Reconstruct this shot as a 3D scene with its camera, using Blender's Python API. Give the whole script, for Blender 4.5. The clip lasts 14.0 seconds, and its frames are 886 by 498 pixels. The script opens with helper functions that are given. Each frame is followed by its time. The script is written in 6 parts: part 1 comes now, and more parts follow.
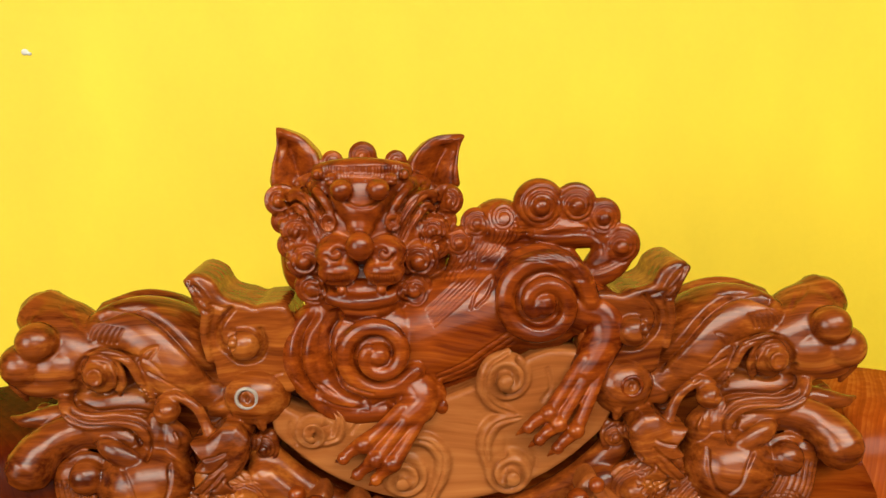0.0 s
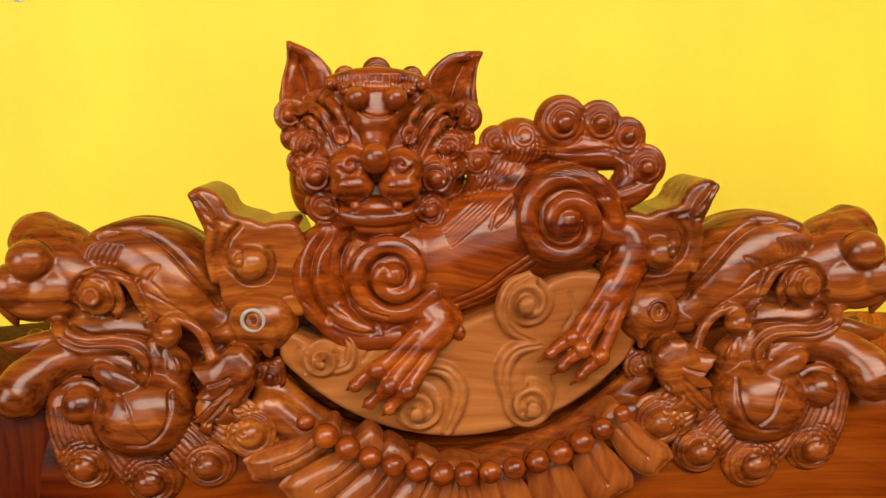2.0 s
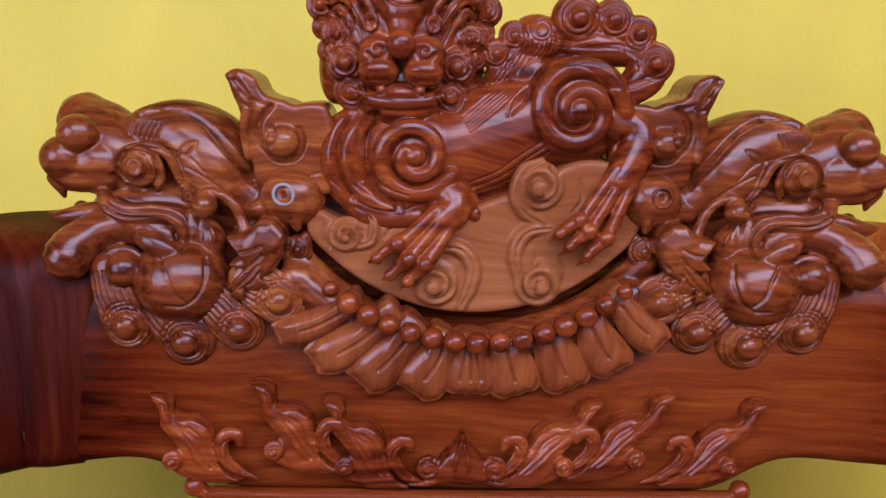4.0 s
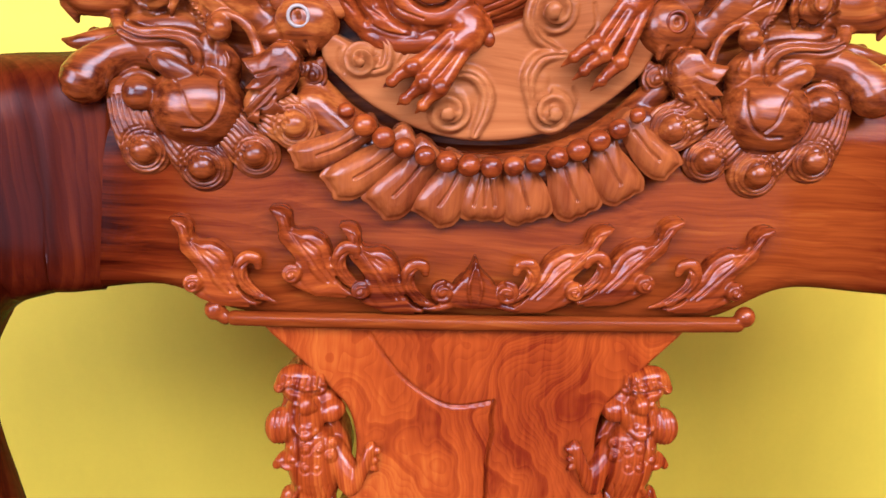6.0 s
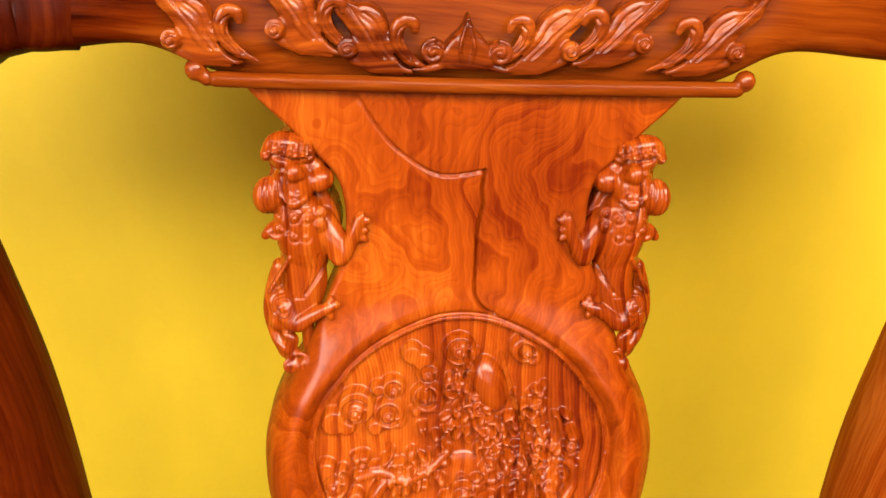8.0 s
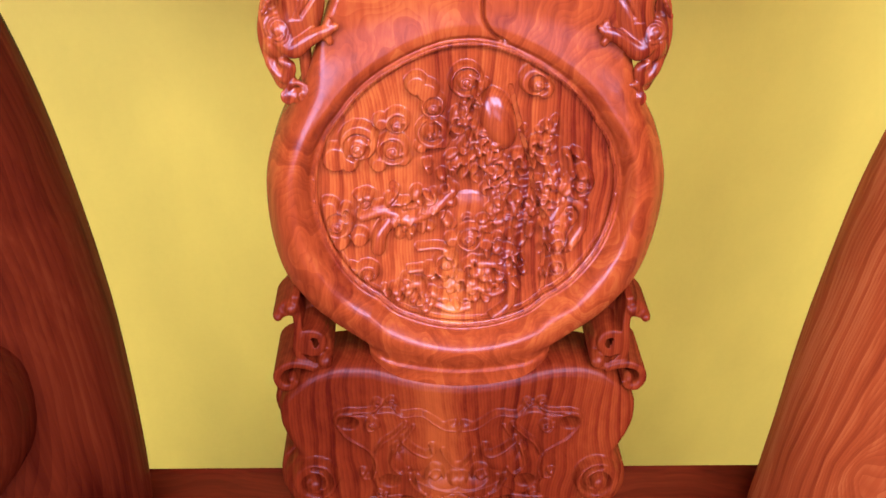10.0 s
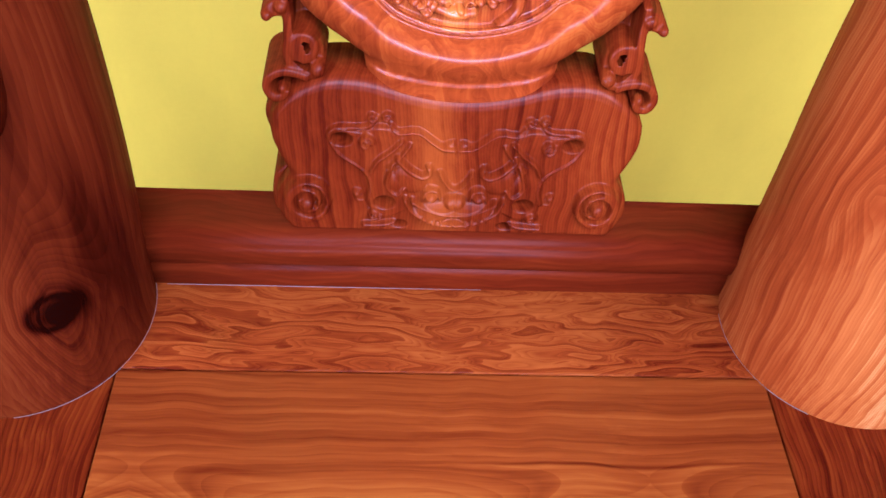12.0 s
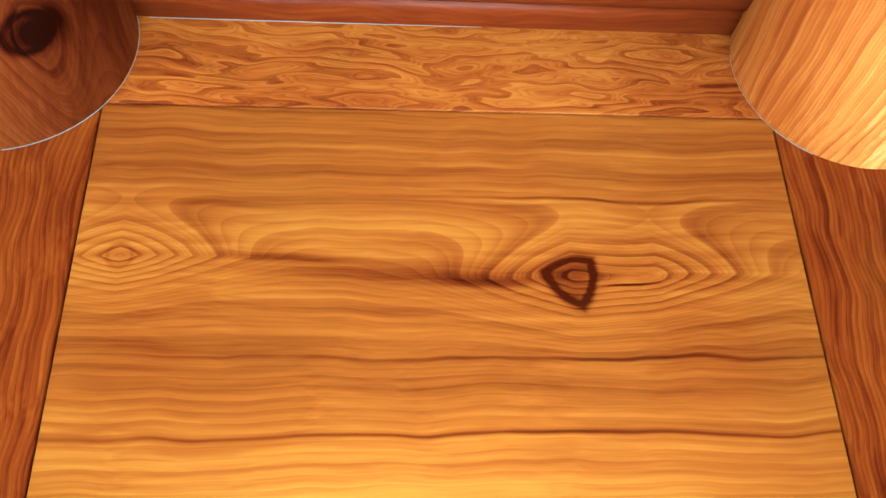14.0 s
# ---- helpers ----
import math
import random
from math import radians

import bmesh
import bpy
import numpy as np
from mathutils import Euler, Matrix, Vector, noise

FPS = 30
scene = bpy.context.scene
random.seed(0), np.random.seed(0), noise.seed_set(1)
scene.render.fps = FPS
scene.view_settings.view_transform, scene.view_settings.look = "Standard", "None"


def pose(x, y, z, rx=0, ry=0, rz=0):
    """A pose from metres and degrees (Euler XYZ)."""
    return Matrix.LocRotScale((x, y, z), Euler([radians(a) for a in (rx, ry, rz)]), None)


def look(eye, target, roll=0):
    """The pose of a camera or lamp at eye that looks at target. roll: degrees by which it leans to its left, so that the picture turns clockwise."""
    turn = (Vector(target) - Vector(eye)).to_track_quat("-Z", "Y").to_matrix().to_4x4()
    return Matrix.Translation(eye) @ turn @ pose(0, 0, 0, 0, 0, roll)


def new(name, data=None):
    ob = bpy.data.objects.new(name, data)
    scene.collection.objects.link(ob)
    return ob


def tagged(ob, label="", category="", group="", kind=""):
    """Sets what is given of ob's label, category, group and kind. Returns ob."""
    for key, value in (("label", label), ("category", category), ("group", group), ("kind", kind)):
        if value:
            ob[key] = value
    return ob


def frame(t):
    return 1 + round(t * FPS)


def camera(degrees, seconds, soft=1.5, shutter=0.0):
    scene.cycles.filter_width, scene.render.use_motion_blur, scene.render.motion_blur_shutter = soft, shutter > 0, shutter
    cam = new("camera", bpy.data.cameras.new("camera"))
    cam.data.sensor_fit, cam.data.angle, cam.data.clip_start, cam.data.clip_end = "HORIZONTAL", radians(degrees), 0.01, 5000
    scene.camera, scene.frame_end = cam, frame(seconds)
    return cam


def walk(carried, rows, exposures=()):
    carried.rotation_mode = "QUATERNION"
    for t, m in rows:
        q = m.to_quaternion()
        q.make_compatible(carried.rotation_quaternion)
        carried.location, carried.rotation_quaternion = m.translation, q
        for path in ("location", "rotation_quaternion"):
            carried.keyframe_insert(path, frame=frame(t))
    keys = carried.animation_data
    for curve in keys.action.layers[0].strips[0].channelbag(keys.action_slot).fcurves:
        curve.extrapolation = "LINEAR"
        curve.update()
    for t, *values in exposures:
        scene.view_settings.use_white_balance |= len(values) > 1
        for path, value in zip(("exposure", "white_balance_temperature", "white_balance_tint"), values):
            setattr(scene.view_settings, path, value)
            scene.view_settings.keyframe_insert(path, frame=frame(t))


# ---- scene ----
cam = camera(56.1, 14.0)
PATH = [
    (0, (-0.0120, 0.0004, 1.3336), (0.0036, 0.4909, 1.2377), -0.37),
    (0.5, (-0.0192, 0.0035, 1.3210), (-0.0006, 0.4918, 1.2153), -0.37),
    (1, (-0.0278, 0.0093, 1.3067), (-0.0035, 0.4964, 1.1967), -0.26),
    (1.5, (-0.0303, 0.0120, 1.2872), (-0.0056, 0.5021, 1.1915), 0.01),
    (2, (-0.0311, 0.0129, 1.2742), (-0.0045, 0.5053, 1.1916), 0.23),
    (2.2, (-0.0315, 0.0130, 1.2666), (-0.0040, 0.5062, 1.1892), 0.29),
    (4.3, (-0.0355, -0.0331, 1.2229), (-0.0190, 0.4557, 1.1189), 1.87),
    (4.5, (-0.0411, -0.0364, 1.2155), (-0.0254, 0.4519, 1.1091), 1.93),
    (5, (-0.0468, -0.0387, 1.1993), (-0.0313, 0.4472, 1.0824), 1.71),
    (5.5, (-0.0459, -0.0406, 1.1868), (-0.0283, 0.4430, 1.0611), 1.63),
    (6, (-0.0428, -0.0463, 1.1728), (-0.0222, 0.4335, 1.0336), 1.75),
    (6.5, (-0.0469, -0.0487, 1.1562), (-0.0208, 0.4248, 0.9978), 2.06),
    (7, (-0.0484, -0.0505, 1.1395), (-0.0195, 0.4165, 0.9632), 2.32),
    (7.5, (-0.0459, -0.0531, 1.1240), (-0.0159, 0.4060, 0.9282), 2.28),
    (8, (-0.0434, -0.0548, 1.1123), (-0.0139, 0.3959, 0.8978), 2.21),
    (8.2, (-0.0417, -0.0565, 1.1054), (-0.0138, 0.3913, 0.8846), 2.13),
    (10.3, (-0.0349, -0.0672, 1.0327), (-0.0148, 0.3233, 0.7211), 2.16),
    (10.5, (-0.0297, -0.0695, 1.0248), (-0.0119, 0.3157, 0.7066), 2.10),
    (11, (-0.0316, -0.0722, 1.0095), (-0.0092, 0.2917, 0.6674), 3.47),
    (11.5, (-0.0344, -0.0770, 0.9913), (-0.0094, 0.2633, 0.6258), 4.70),
    (12, (-0.0411, -0.0829, 0.9764), (-0.0105, 0.2356, 0.5921), 5.64),
    (12.5, (-0.0417, -0.0916, 0.9610), (-0.0088, 0.2055, 0.5602), 6.25),
    (13, (-0.0402, -0.0982, 0.9497), (-0.0084, 0.1735, 0.5312), 6.59),
    (13.5, (-0.0379, -0.1043, 0.9402), (-0.0056, 0.1414, 0.5059), 7.46),
    (14, (-0.0397, -0.1113, 0.9361), (-0.0051, 0.1074, 0.4878), 8.83),
]

walk(cam, [(t, look(eye, target, roll)) for t, eye, target, roll in PATH],
     exposures=[(0.0, 0.52, 7500, 5), (1.0, 0.64, 7500, 4), (2.2, 0.48, 7600, 7), (4.3, 0.15, 4600, 32), (5.0, 0.62, 4450, 34), (5.5, 0.9, 4550, 33), (6.0, 1.25, 5400, 27), (6.5, 1.3, 7400, 18), (7.0, 1.38, 8700, 17), (7.5, 1.37, 8600, 20), (8.2, 1.36, 8300, 21),
                (10.3, 1.4, 4800, 48), (11.5, 1.5, 4800, 45), (12.0, 1.6, 4750, 37), (12.5, 1.8, 4480, 26), (13.0, 2.22, 4120, -4), (13.5, 2.38, 3780, -33), (14.0, 2.4, 3750, -46)])

# ---- light: an added overhead key, and daylight from a shop front behind and beside the camera ----
world = bpy.data.worlds.new("world")
scene.world = world
world.use_nodes = True
sky = world.node_tree.nodes.new("ShaderNodeTexSky")
sky.sky_type, sky.sun_disc = "NISHITA", False
sky.sun_elevation, sky.sun_rotation = radians(50), radians(200)
world.node_tree.links.new(sky.outputs[0], world.node_tree.nodes["Background"].inputs[0])
world.node_tree.nodes["Background"].inputs[1].default_value = 0.1


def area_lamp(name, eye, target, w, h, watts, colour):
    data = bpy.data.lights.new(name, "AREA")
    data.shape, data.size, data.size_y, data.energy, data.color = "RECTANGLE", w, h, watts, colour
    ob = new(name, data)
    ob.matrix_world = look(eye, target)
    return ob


area_lamp("window_daylight", (-2.38, -2.2, 1.95), (0.0, 0.4, 1.0), 2.0, 1.8, 52, (0.97, 0.98, 1.0))
area_lamp("shop_window_daylight", (0.4, -4.75, 2.1), (0.1, 0.4, 0.9), 3.4, 1.4, 10, (1.0, 0.97, 0.95))
# Overhead key with no fixture behind it, added to light the crest from above.
area_lamp("added_overhead_key", (0.7, -1.7, 3.5), (0.1, 0.4, 0.9), 4.2, 2.3, 210, (1.0, 0.97, 0.94))

# ---- materials ----
def nodes_of(name):
    m = bpy.data.materials.new(name)
    m.use_nodes = True
    nt = m.node_tree
    return m, nt, nt.nodes["Principled BSDF"]


def node(nt, kind, **given):
    n = nt.nodes.new("ShaderNode" + kind)
    for key, value in given.items():
        if key.startswith("i_"):
            key = int(key[2:])
            if hasattr(value, "is_linked"):
                nt.links.new(value, n.inputs[key])
            else:
                n.inputs[key].default_value = value
        elif key == "op":
            n.operation = value
        elif key == "dims":
            n.noise_dimensions = value
    return n


def calc(nt, op, a, b=0.0, c=0.0):
    return node(nt, "Math", op=op, i_0=a, i_1=b, i_2=c).outputs[0]


def ramp(nt, fac, stops):
    n = nt.nodes.new("ShaderNodeValToRGB")
    el = n.color_ramp.elements
    while len(el) < len(stops):
        el.new(0.5)
    for e, (p, c) in zip(el, stops):
        e.position, e.color = p, (*c, 1)
    nt.links.new(fac, n.inputs[0])
    return n.outputs[0]


def wood(name, stops, axis, across=(0, 0, 0), size=5.0, waver=3.0, stretch=0.16, detail=1.5, bend=0.035, knots=(), rough=0.34, coat=0.12, spec=0.0, relief=0.12, drift=0.0, gloss=0.2,
         figure=0.4, fine=0.16, blotch=0.35, grain=0.9, grain_and_shade=(), lean_way=(0.0, 0.0)):
    """Varnished rosewood. axis: direction of the grain; across: growth rings to the metre along x, y, z; waver: rings'
    wandering;
    knots: (place, reach, rings, dark ring, corners); grain_and_shade: (place, reach, depth) of dark streaks and painted
    shade, paler where depth is negative; lean_way: how far the grain leans along x and y for each metre up."""
    m, nt, b = nodes_of(name)
    at = node(nt, "TexCoord").outputs["Object"]
    chance = node(nt, "ObjectInfo").outputs["Random"]
    shift = node(nt, "CombineXYZ", i_0=calc(nt, "MULTIPLY", chance, drift), i_1=calc(nt, "MULTIPLY", chance, drift * 1.7), i_2=calc(nt, "MULTIPLY", chance, drift * 2.3)).outputs[0]
    moved = node(nt, "VectorMath", op="ADD", i_0=at, i_1=shift).outputs[0]
    if lean_way != (0.0, 0.0):
        up = node(nt, "SeparateXYZ", i_0=at).outputs["Z"]
        back = node(nt, "CombineXYZ", i_0=calc(nt, "MULTIPLY", up, -lean_way[0]), i_1=calc(nt, "MULTIPLY", up, -lean_way[1])).outputs[0]
        moved = node(nt, "VectorMath", op="ADD", i_0=moved, i_1=back).outputs[0]
    wob = node(nt, "TexNoise", i_0=moved, i_2=9.0, i_3=2.0).outputs["Color"]
    wob = node(nt, "VectorMath", op="SUBTRACT", i_0=wob, i_1=(0.5, 0.5, 0.5)).outputs[0]
    wob = node(nt, "VectorMath", op="SCALE", i_0=wob).outputs[0]
    wob.node.inputs["Scale"].default_value = bend
    bent = node(nt, "VectorMath", op="ADD", i_0=moved, i_1=wob).outputs[0]
    long = [stretch if k == axis else 1.0 for k in "xyz"]
    flow = node(nt, "VectorMath", op="MULTIPLY", i_0=bent, i_1=long).outputs[0]
    field = calc(nt, "MULTIPLY", node(nt, "TexNoise", i_0=flow, i_2=size, i_3=detail, i_4=0.5).outputs["Fac"], waver)
    field = calc(nt, "ADD", field, node(nt, "VectorMath", op="DOT_PRODUCT", i_0=bent, i_1=across).outputs["Value"])
    heart = swirl = None
    for place, reach, rings, dark, corners in knots:
        off = node(nt, "VectorMath", op="MULTIPLY_ADD", i_0=wob, i_1=(0.5, 0.5, 0.5), i_2=at).outputs[0]
        off = node(nt, "VectorMath", op="SUBTRACT", i_0=off, i_1=place).outputs[0]
        eye = node(nt, "VectorMath", op="MULTIPLY", i_0=off, i_1=[0.42 if k == axis else 1.0 for k in "xyz"]).outputs[0]
        far = node(nt, "VectorMath", op="LENGTH", i_0=eye).outputs["Value"]
        lens = node(nt, "VectorMath", op="DOT_PRODUCT", i_0=node(nt, "VectorMath", op="ABSOLUTE", i_0=eye).outputs[0], i_1=(1, 1, 1)).outputs["Value"]
        far = calc(nt, "MULTIPLY", calc(nt, "ADD", far, lens), 0.5)
        bell = calc(nt, "EXPONENT", calc(nt, "MULTIPLY", calc(nt, "POWER", calc(nt, "DIVIDE", far, reach), 1.5), -1.0))
        field = calc(nt, "MULTIPLY_ADD", bell, rings, field)
        if rings > 3:
            swirl = bell if swirl is None else calc(nt, "MAXIMUM", swirl, bell)
        if corners:
            near = None
            for k in range(3):
                turn = radians(corners + 120 * k)
                d = node(nt, "VectorMath", op="DOT_PRODUCT", i_0=off, i_1=(math.cos(turn), math.sin(turn), 0)).outputs["Value"]
                near = d if near is None else calc(nt, "MAXIMUM", near, d)
            near = calc(nt, "MULTIPLY_ADD", node(nt, "VectorMath", op="LENGTH", i_0=off).outputs["Value"], 0.45, calc(nt, "MULTIPLY", near, 0.55))
            ring = 0.0155
        else:
            near, ring = node(nt, "VectorMath", op="LENGTH", i_0=off).outputs["Value"], reach * 0.4
        core = calc(nt, "POWER", calc(nt, "MULTIPLY_ADD", near, 5.0 / ring, -4.2), 2.0)
        core = calc(nt, "EXPONENT", calc(nt, "MULTIPLY", core, -1.0))
        core = calc(nt, "MAXIMUM", calc(nt, "MULTIPLY", core, dark), calc(nt, "MULTIPLY", calc(nt, "LESS_THAN", near, ring * 0.8), dark * 0.35))
        heart = core if heart is None else calc(nt, "MAXIMUM", heart, core)
    saw = calc(nt, "FRACT", field)
    late = calc(nt, "MULTIPLY", calc(nt, "POWER", saw, 3.0), calc(nt, "MINIMUM", calc(nt, "MULTIPLY_ADD", saw, -7.0, 7.0), 1.0))
    each = node(nt, "TexWhiteNoise")
    each.noise_dimensions = "1D"
    nt.links.new(calc(nt, "FLOOR", field), each.inputs["W"])
    vary = node(nt, "TexNoise", i_0=flow, i_2=size * 2.1, i_3=2.0).outputs["Fac"]
    late = calc(nt, "MULTIPLY", late, calc(nt, "MULTIPLY_ADD", each.outputs["Value"], 0.85, 0.25))
    late = calc(nt, "MULTIPLY", late, calc(nt, "MULTIPLY", vary, 2.0))
    thread = calc(nt, "POWER", calc(nt, "FRACT", calc(nt, "MULTIPLY", field, 4.0)), 2.0)
    thin = [0.03 if k == axis else 1.0 for k in "xyz"]
    pores = node(nt, "VectorMath", op="MULTIPLY", i_0=bent, i_1=thin).outputs[0]
    streak = node(nt, "TexNoise", i_0=pores, i_2=170.0, i_3=3.0, i_4=0.65).outputs["Fac"]
    broad = node(nt, "TexNoise", i_0=flow, i_2=12.0, i_3=3.0).outputs["Fac"]
    if swirl is not None:
        late = calc(nt, "MULTIPLY", late, calc(nt, "MULTIPLY_ADD", swirl, 1.3, 0.9))
    tone = calc(nt, "MULTIPLY_ADD", late, -figure, 0.55 + figure * 0.2)
    tone = calc(nt, "MULTIPLY_ADD", thread, -fine, tone)
    tone = calc(nt, "MULTIPLY_ADD", calc(nt, "SUBTRACT", streak, 0.5), grain, tone)
    tone = calc(nt, "MULTIPLY_ADD", calc(nt, "SUBTRACT", broad, 0.5), blotch, tone)
    tone = calc(nt, "MULTIPLY_ADD", calc(nt, "SUBTRACT", chance, 0.5), 0.1 if drift else 0.0, tone)
    for place, reach, depth in grain_and_shade:
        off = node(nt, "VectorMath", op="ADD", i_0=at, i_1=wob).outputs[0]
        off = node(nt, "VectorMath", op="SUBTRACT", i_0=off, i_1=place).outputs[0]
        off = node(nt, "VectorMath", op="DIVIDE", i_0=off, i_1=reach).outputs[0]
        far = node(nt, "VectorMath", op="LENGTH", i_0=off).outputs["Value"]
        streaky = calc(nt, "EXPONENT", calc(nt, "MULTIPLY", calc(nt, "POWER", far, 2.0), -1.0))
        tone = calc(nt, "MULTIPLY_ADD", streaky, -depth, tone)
    if heart is not None:
        tone = calc(nt, "MULTIPLY_ADD", heart, -0.7, tone)
    nt.links.new(ramp(nt, tone, stops), b.inputs["Base Color"])
    dust = node(nt, "TexNoise", i_0=at, i_2=45.0, i_3=4.0).outputs["Fac"]
    nt.links.new(calc(nt, "MULTIPLY_ADD", dust, 0.14, rough - 0.07), b.inputs["Roughness"])
    b.inputs["Coat Weight"].default_value, b.inputs["Coat Roughness"].default_value = coat, gloss
    b.inputs["Specular IOR Level"].default_value = spec
    bump = node(nt, "Bump")
    bump.inputs["Strength"].default_value, bump.inputs["Distance"].default_value = relief, 0.0012
    nt.links.new(calc(nt, "MULTIPLY_ADD", dust, 0.5, streak), bump.inputs["Height"])
    nt.links.new(bump.outputs[0], b.inputs["Normal"])
    return m


RED = [(0.08, (0.0107, 0.000891, 0.000198)), (0.36, (0.0788, 0.00875, 0.00128)), (0.6, (0.233, 0.0388, 0.00479)), (0.95, (0.51, 0.125, 0.0148))]
BROWN = [(0.05, (0.00818, 0.000585, 0.000183)), (0.35, (0.0434, 0.00413, 0.000788)), (0.6, (0.0999, 0.0134, 0.00204)), (0.95, (0.196, 0.042, 0.00669))]
RUSSET = [(0.05, (0.0187, 0.00141, 0.000279)), (0.34, (0.0959, 0.0116, 0.00149)), (0.6, (0.196, 0.0361, 0.00428)), (0.95, (0.356, 0.111, 0.0149))]
ORANGE = [(0.05, (0.0281, 0.00164, 0.000292)), (0.34, (0.141, 0.0139, 0.00177)), (0.6, (0.301, 0.0487, 0.00488)), (0.95, (0.546, 0.148, 0.0161))]
SIENNA = [(0.05, (0.0145, 0.000797, 0.000142)), (0.34, (0.0654, 0.00578, 0.000734)), (0.6, (0.133, 0.0173, 0.0016)), (0.95, (0.23, 0.0459, 0.00388))]
MAHOGANY = [(0.05, (0.0149, 0.000771, 0.000138)), (0.34, (0.0673, 0.00558, 0.000706)), (0.6, (0.144, 0.0173, 0.00177)), (0.95, (0.25, 0.0471, 0.0045))]
AMBER = [(0.05, (0.0261, 0.00158, 0.000305)), (0.32, (0.0955, 0.0107, 0.00136)), (0.6, (0.191, 0.0326, 0.00353)), (0.95, (0.326, 0.0848, 0.0102))]
GOLD = [(0.05, (0.0288, 0.00189, 0.000312)), (0.32, (0.11, 0.0143, 0.00156)), (0.6, (0.226, 0.0463, 0.00462)), (0.95, (0.396, 0.123, 0.0136))]
PALE = [(0.05, (0.125, 0.0276, 0.00595)), (0.4, (0.263, 0.0733, 0.0177)), (0.95, (0.459, 0.166, 0.0474))]
ROSE = [(0.05, (0.0448, 0.00714, 0.00139)), (0.38, (0.174, 0.0331, 0.00682)), (0.95, (0.433, 0.119, 0.0223))]

TAWNY = [(0.05, (0.0454, 0.00344, 0.000618)), (0.3, (0.146, 0.0176, 0.00247)), (0.55, (0.284, 0.0505, 0.00607)), (0.78, (0.473, 0.13, 0.0204)), (1.0, (0.708, 0.368, 0.109))]
HONEY = [(0.08, (0.0101, 0.00105, 0.000227)), (0.36, (0.0756, 0.011, 0.00171)), (0.6, (0.228, 0.0474, 0.00715)), (0.95, (0.522, 0.167, 0.0267))]
UMBER = [(0.05, (0.016, 0.00144, 0.000314)), (0.35, (0.0594, 0.00549, 0.000784)), (0.6, (0.112, 0.0122, 0.0014)), (0.95, (0.198, 0.0297, 0.00314))]

dragon_wood = wood("honey_rosewood", HONEY, "x", across=(0, 8, 14), size=9, waver=4, drift=0.3, figure=0.05, fine=0.04, grain=0.9, blotch=0.6, rough=0.42, coat=0.75, gloss=0.21, relief=0.2)
carved = wood("carved_rosewood", RED, "x", across=(0, 8, 14), size=9, waver=4, drift=0.3, figure=0.05, fine=0.04, grain=0.9, blotch=0.6, rough=0.42, coat=0.75, gloss=0.21, relief=0.2)
petal_wood = wood("petal_rosewood", ROSE, "z", across=(14, 8, 0), size=9, waver=4, drift=0.3, figure=0.08, fine=0.04, grain=0.7, blotch=0.5, rough=0.4, coat=0.8, gloss=0.24, relief=0.2)
board_wood = wood("pale_rosewood", PALE, "x", across=(0, 0, 12), size=6, waver=4, rough=0.42, coat=0.3, figure=0.12, fine=0.05, blotch=0.5)
# Both rail ends: shade painted into the tone, over dark heartwood at the left.
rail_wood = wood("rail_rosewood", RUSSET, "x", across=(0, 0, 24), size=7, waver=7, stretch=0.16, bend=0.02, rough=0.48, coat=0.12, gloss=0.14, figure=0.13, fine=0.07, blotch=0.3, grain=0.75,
                 grain_and_shade=[((-0.235, 0.44, 1.075), (0.05, 0.3, 0.3), 0.42), ((0.3, 0.44, 1.06), (0.05, 0.3, 0.3), 0.42)])
splat_wood = wood("figured_rosewood", ORANGE, "z", across=(12, 0, -8), size=5.5, waver=26, detail=4.0, stretch=0.75, bend=0.012, coat=0.5, gloss=0.24, figure=0.25, fine=0.07, blotch=0.7, grain=0.4)
panel_wood = wood("striped_rosewood", ORANGE, "z", across=(110, 0, 0), size=8, waver=4, coat=0.75, gloss=0.2, figure=0.42, fine=0.12, blotch=1.0, grain=0.5, grain_and_shade=[((0.0, 0.36, 0.62), (0.010, 0.1, 0.08), -0.35)])
lower_wood = wood("dark_striped_rosewood", MAHOGANY, "z", across=(110, 0, 0), size=8, waver=4, coat=0.18, gloss=0.26, rough=0.42, figure=0.36, fine=0.1, blotch=0.7, grain=0.4, grain_and_shade=[((-0.012, 0.36, 0.56), (0.018, 0.1, 0.09), -0.4)])
# Last entry paints shade into the bent top; the others are knot grain.
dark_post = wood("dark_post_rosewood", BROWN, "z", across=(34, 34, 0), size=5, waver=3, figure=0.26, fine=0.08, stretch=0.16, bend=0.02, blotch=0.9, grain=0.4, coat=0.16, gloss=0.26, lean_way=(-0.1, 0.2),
                 knots=[((-0.251, 0.22, 0.535), 0.042, 4, 0.6, 0), ((-0.243, 0.215, 0.530), 0.03, 2, 0.4, 0), ((-0.33, 0.2, 0.47), 0.03, 3, 0.4, 0)], grain_and_shade=[((-0.251, 0.22, 0.534), (0.012, 0.03, 0.012), 0.4), ((-0.24, 0.215, 0.53), (0.006, 0.03, 0.015), 0.4), ((-0.222, 0.262, 0.55), (0.010, 0.03, 0.07), 0.3), ((-0.23, 0.24, 0.6), (0.006, 0.03, 0.05), 0.25), ((-0.31, 0.44, 1.06), (0.1, 0.3, 0.09), 0.36)])
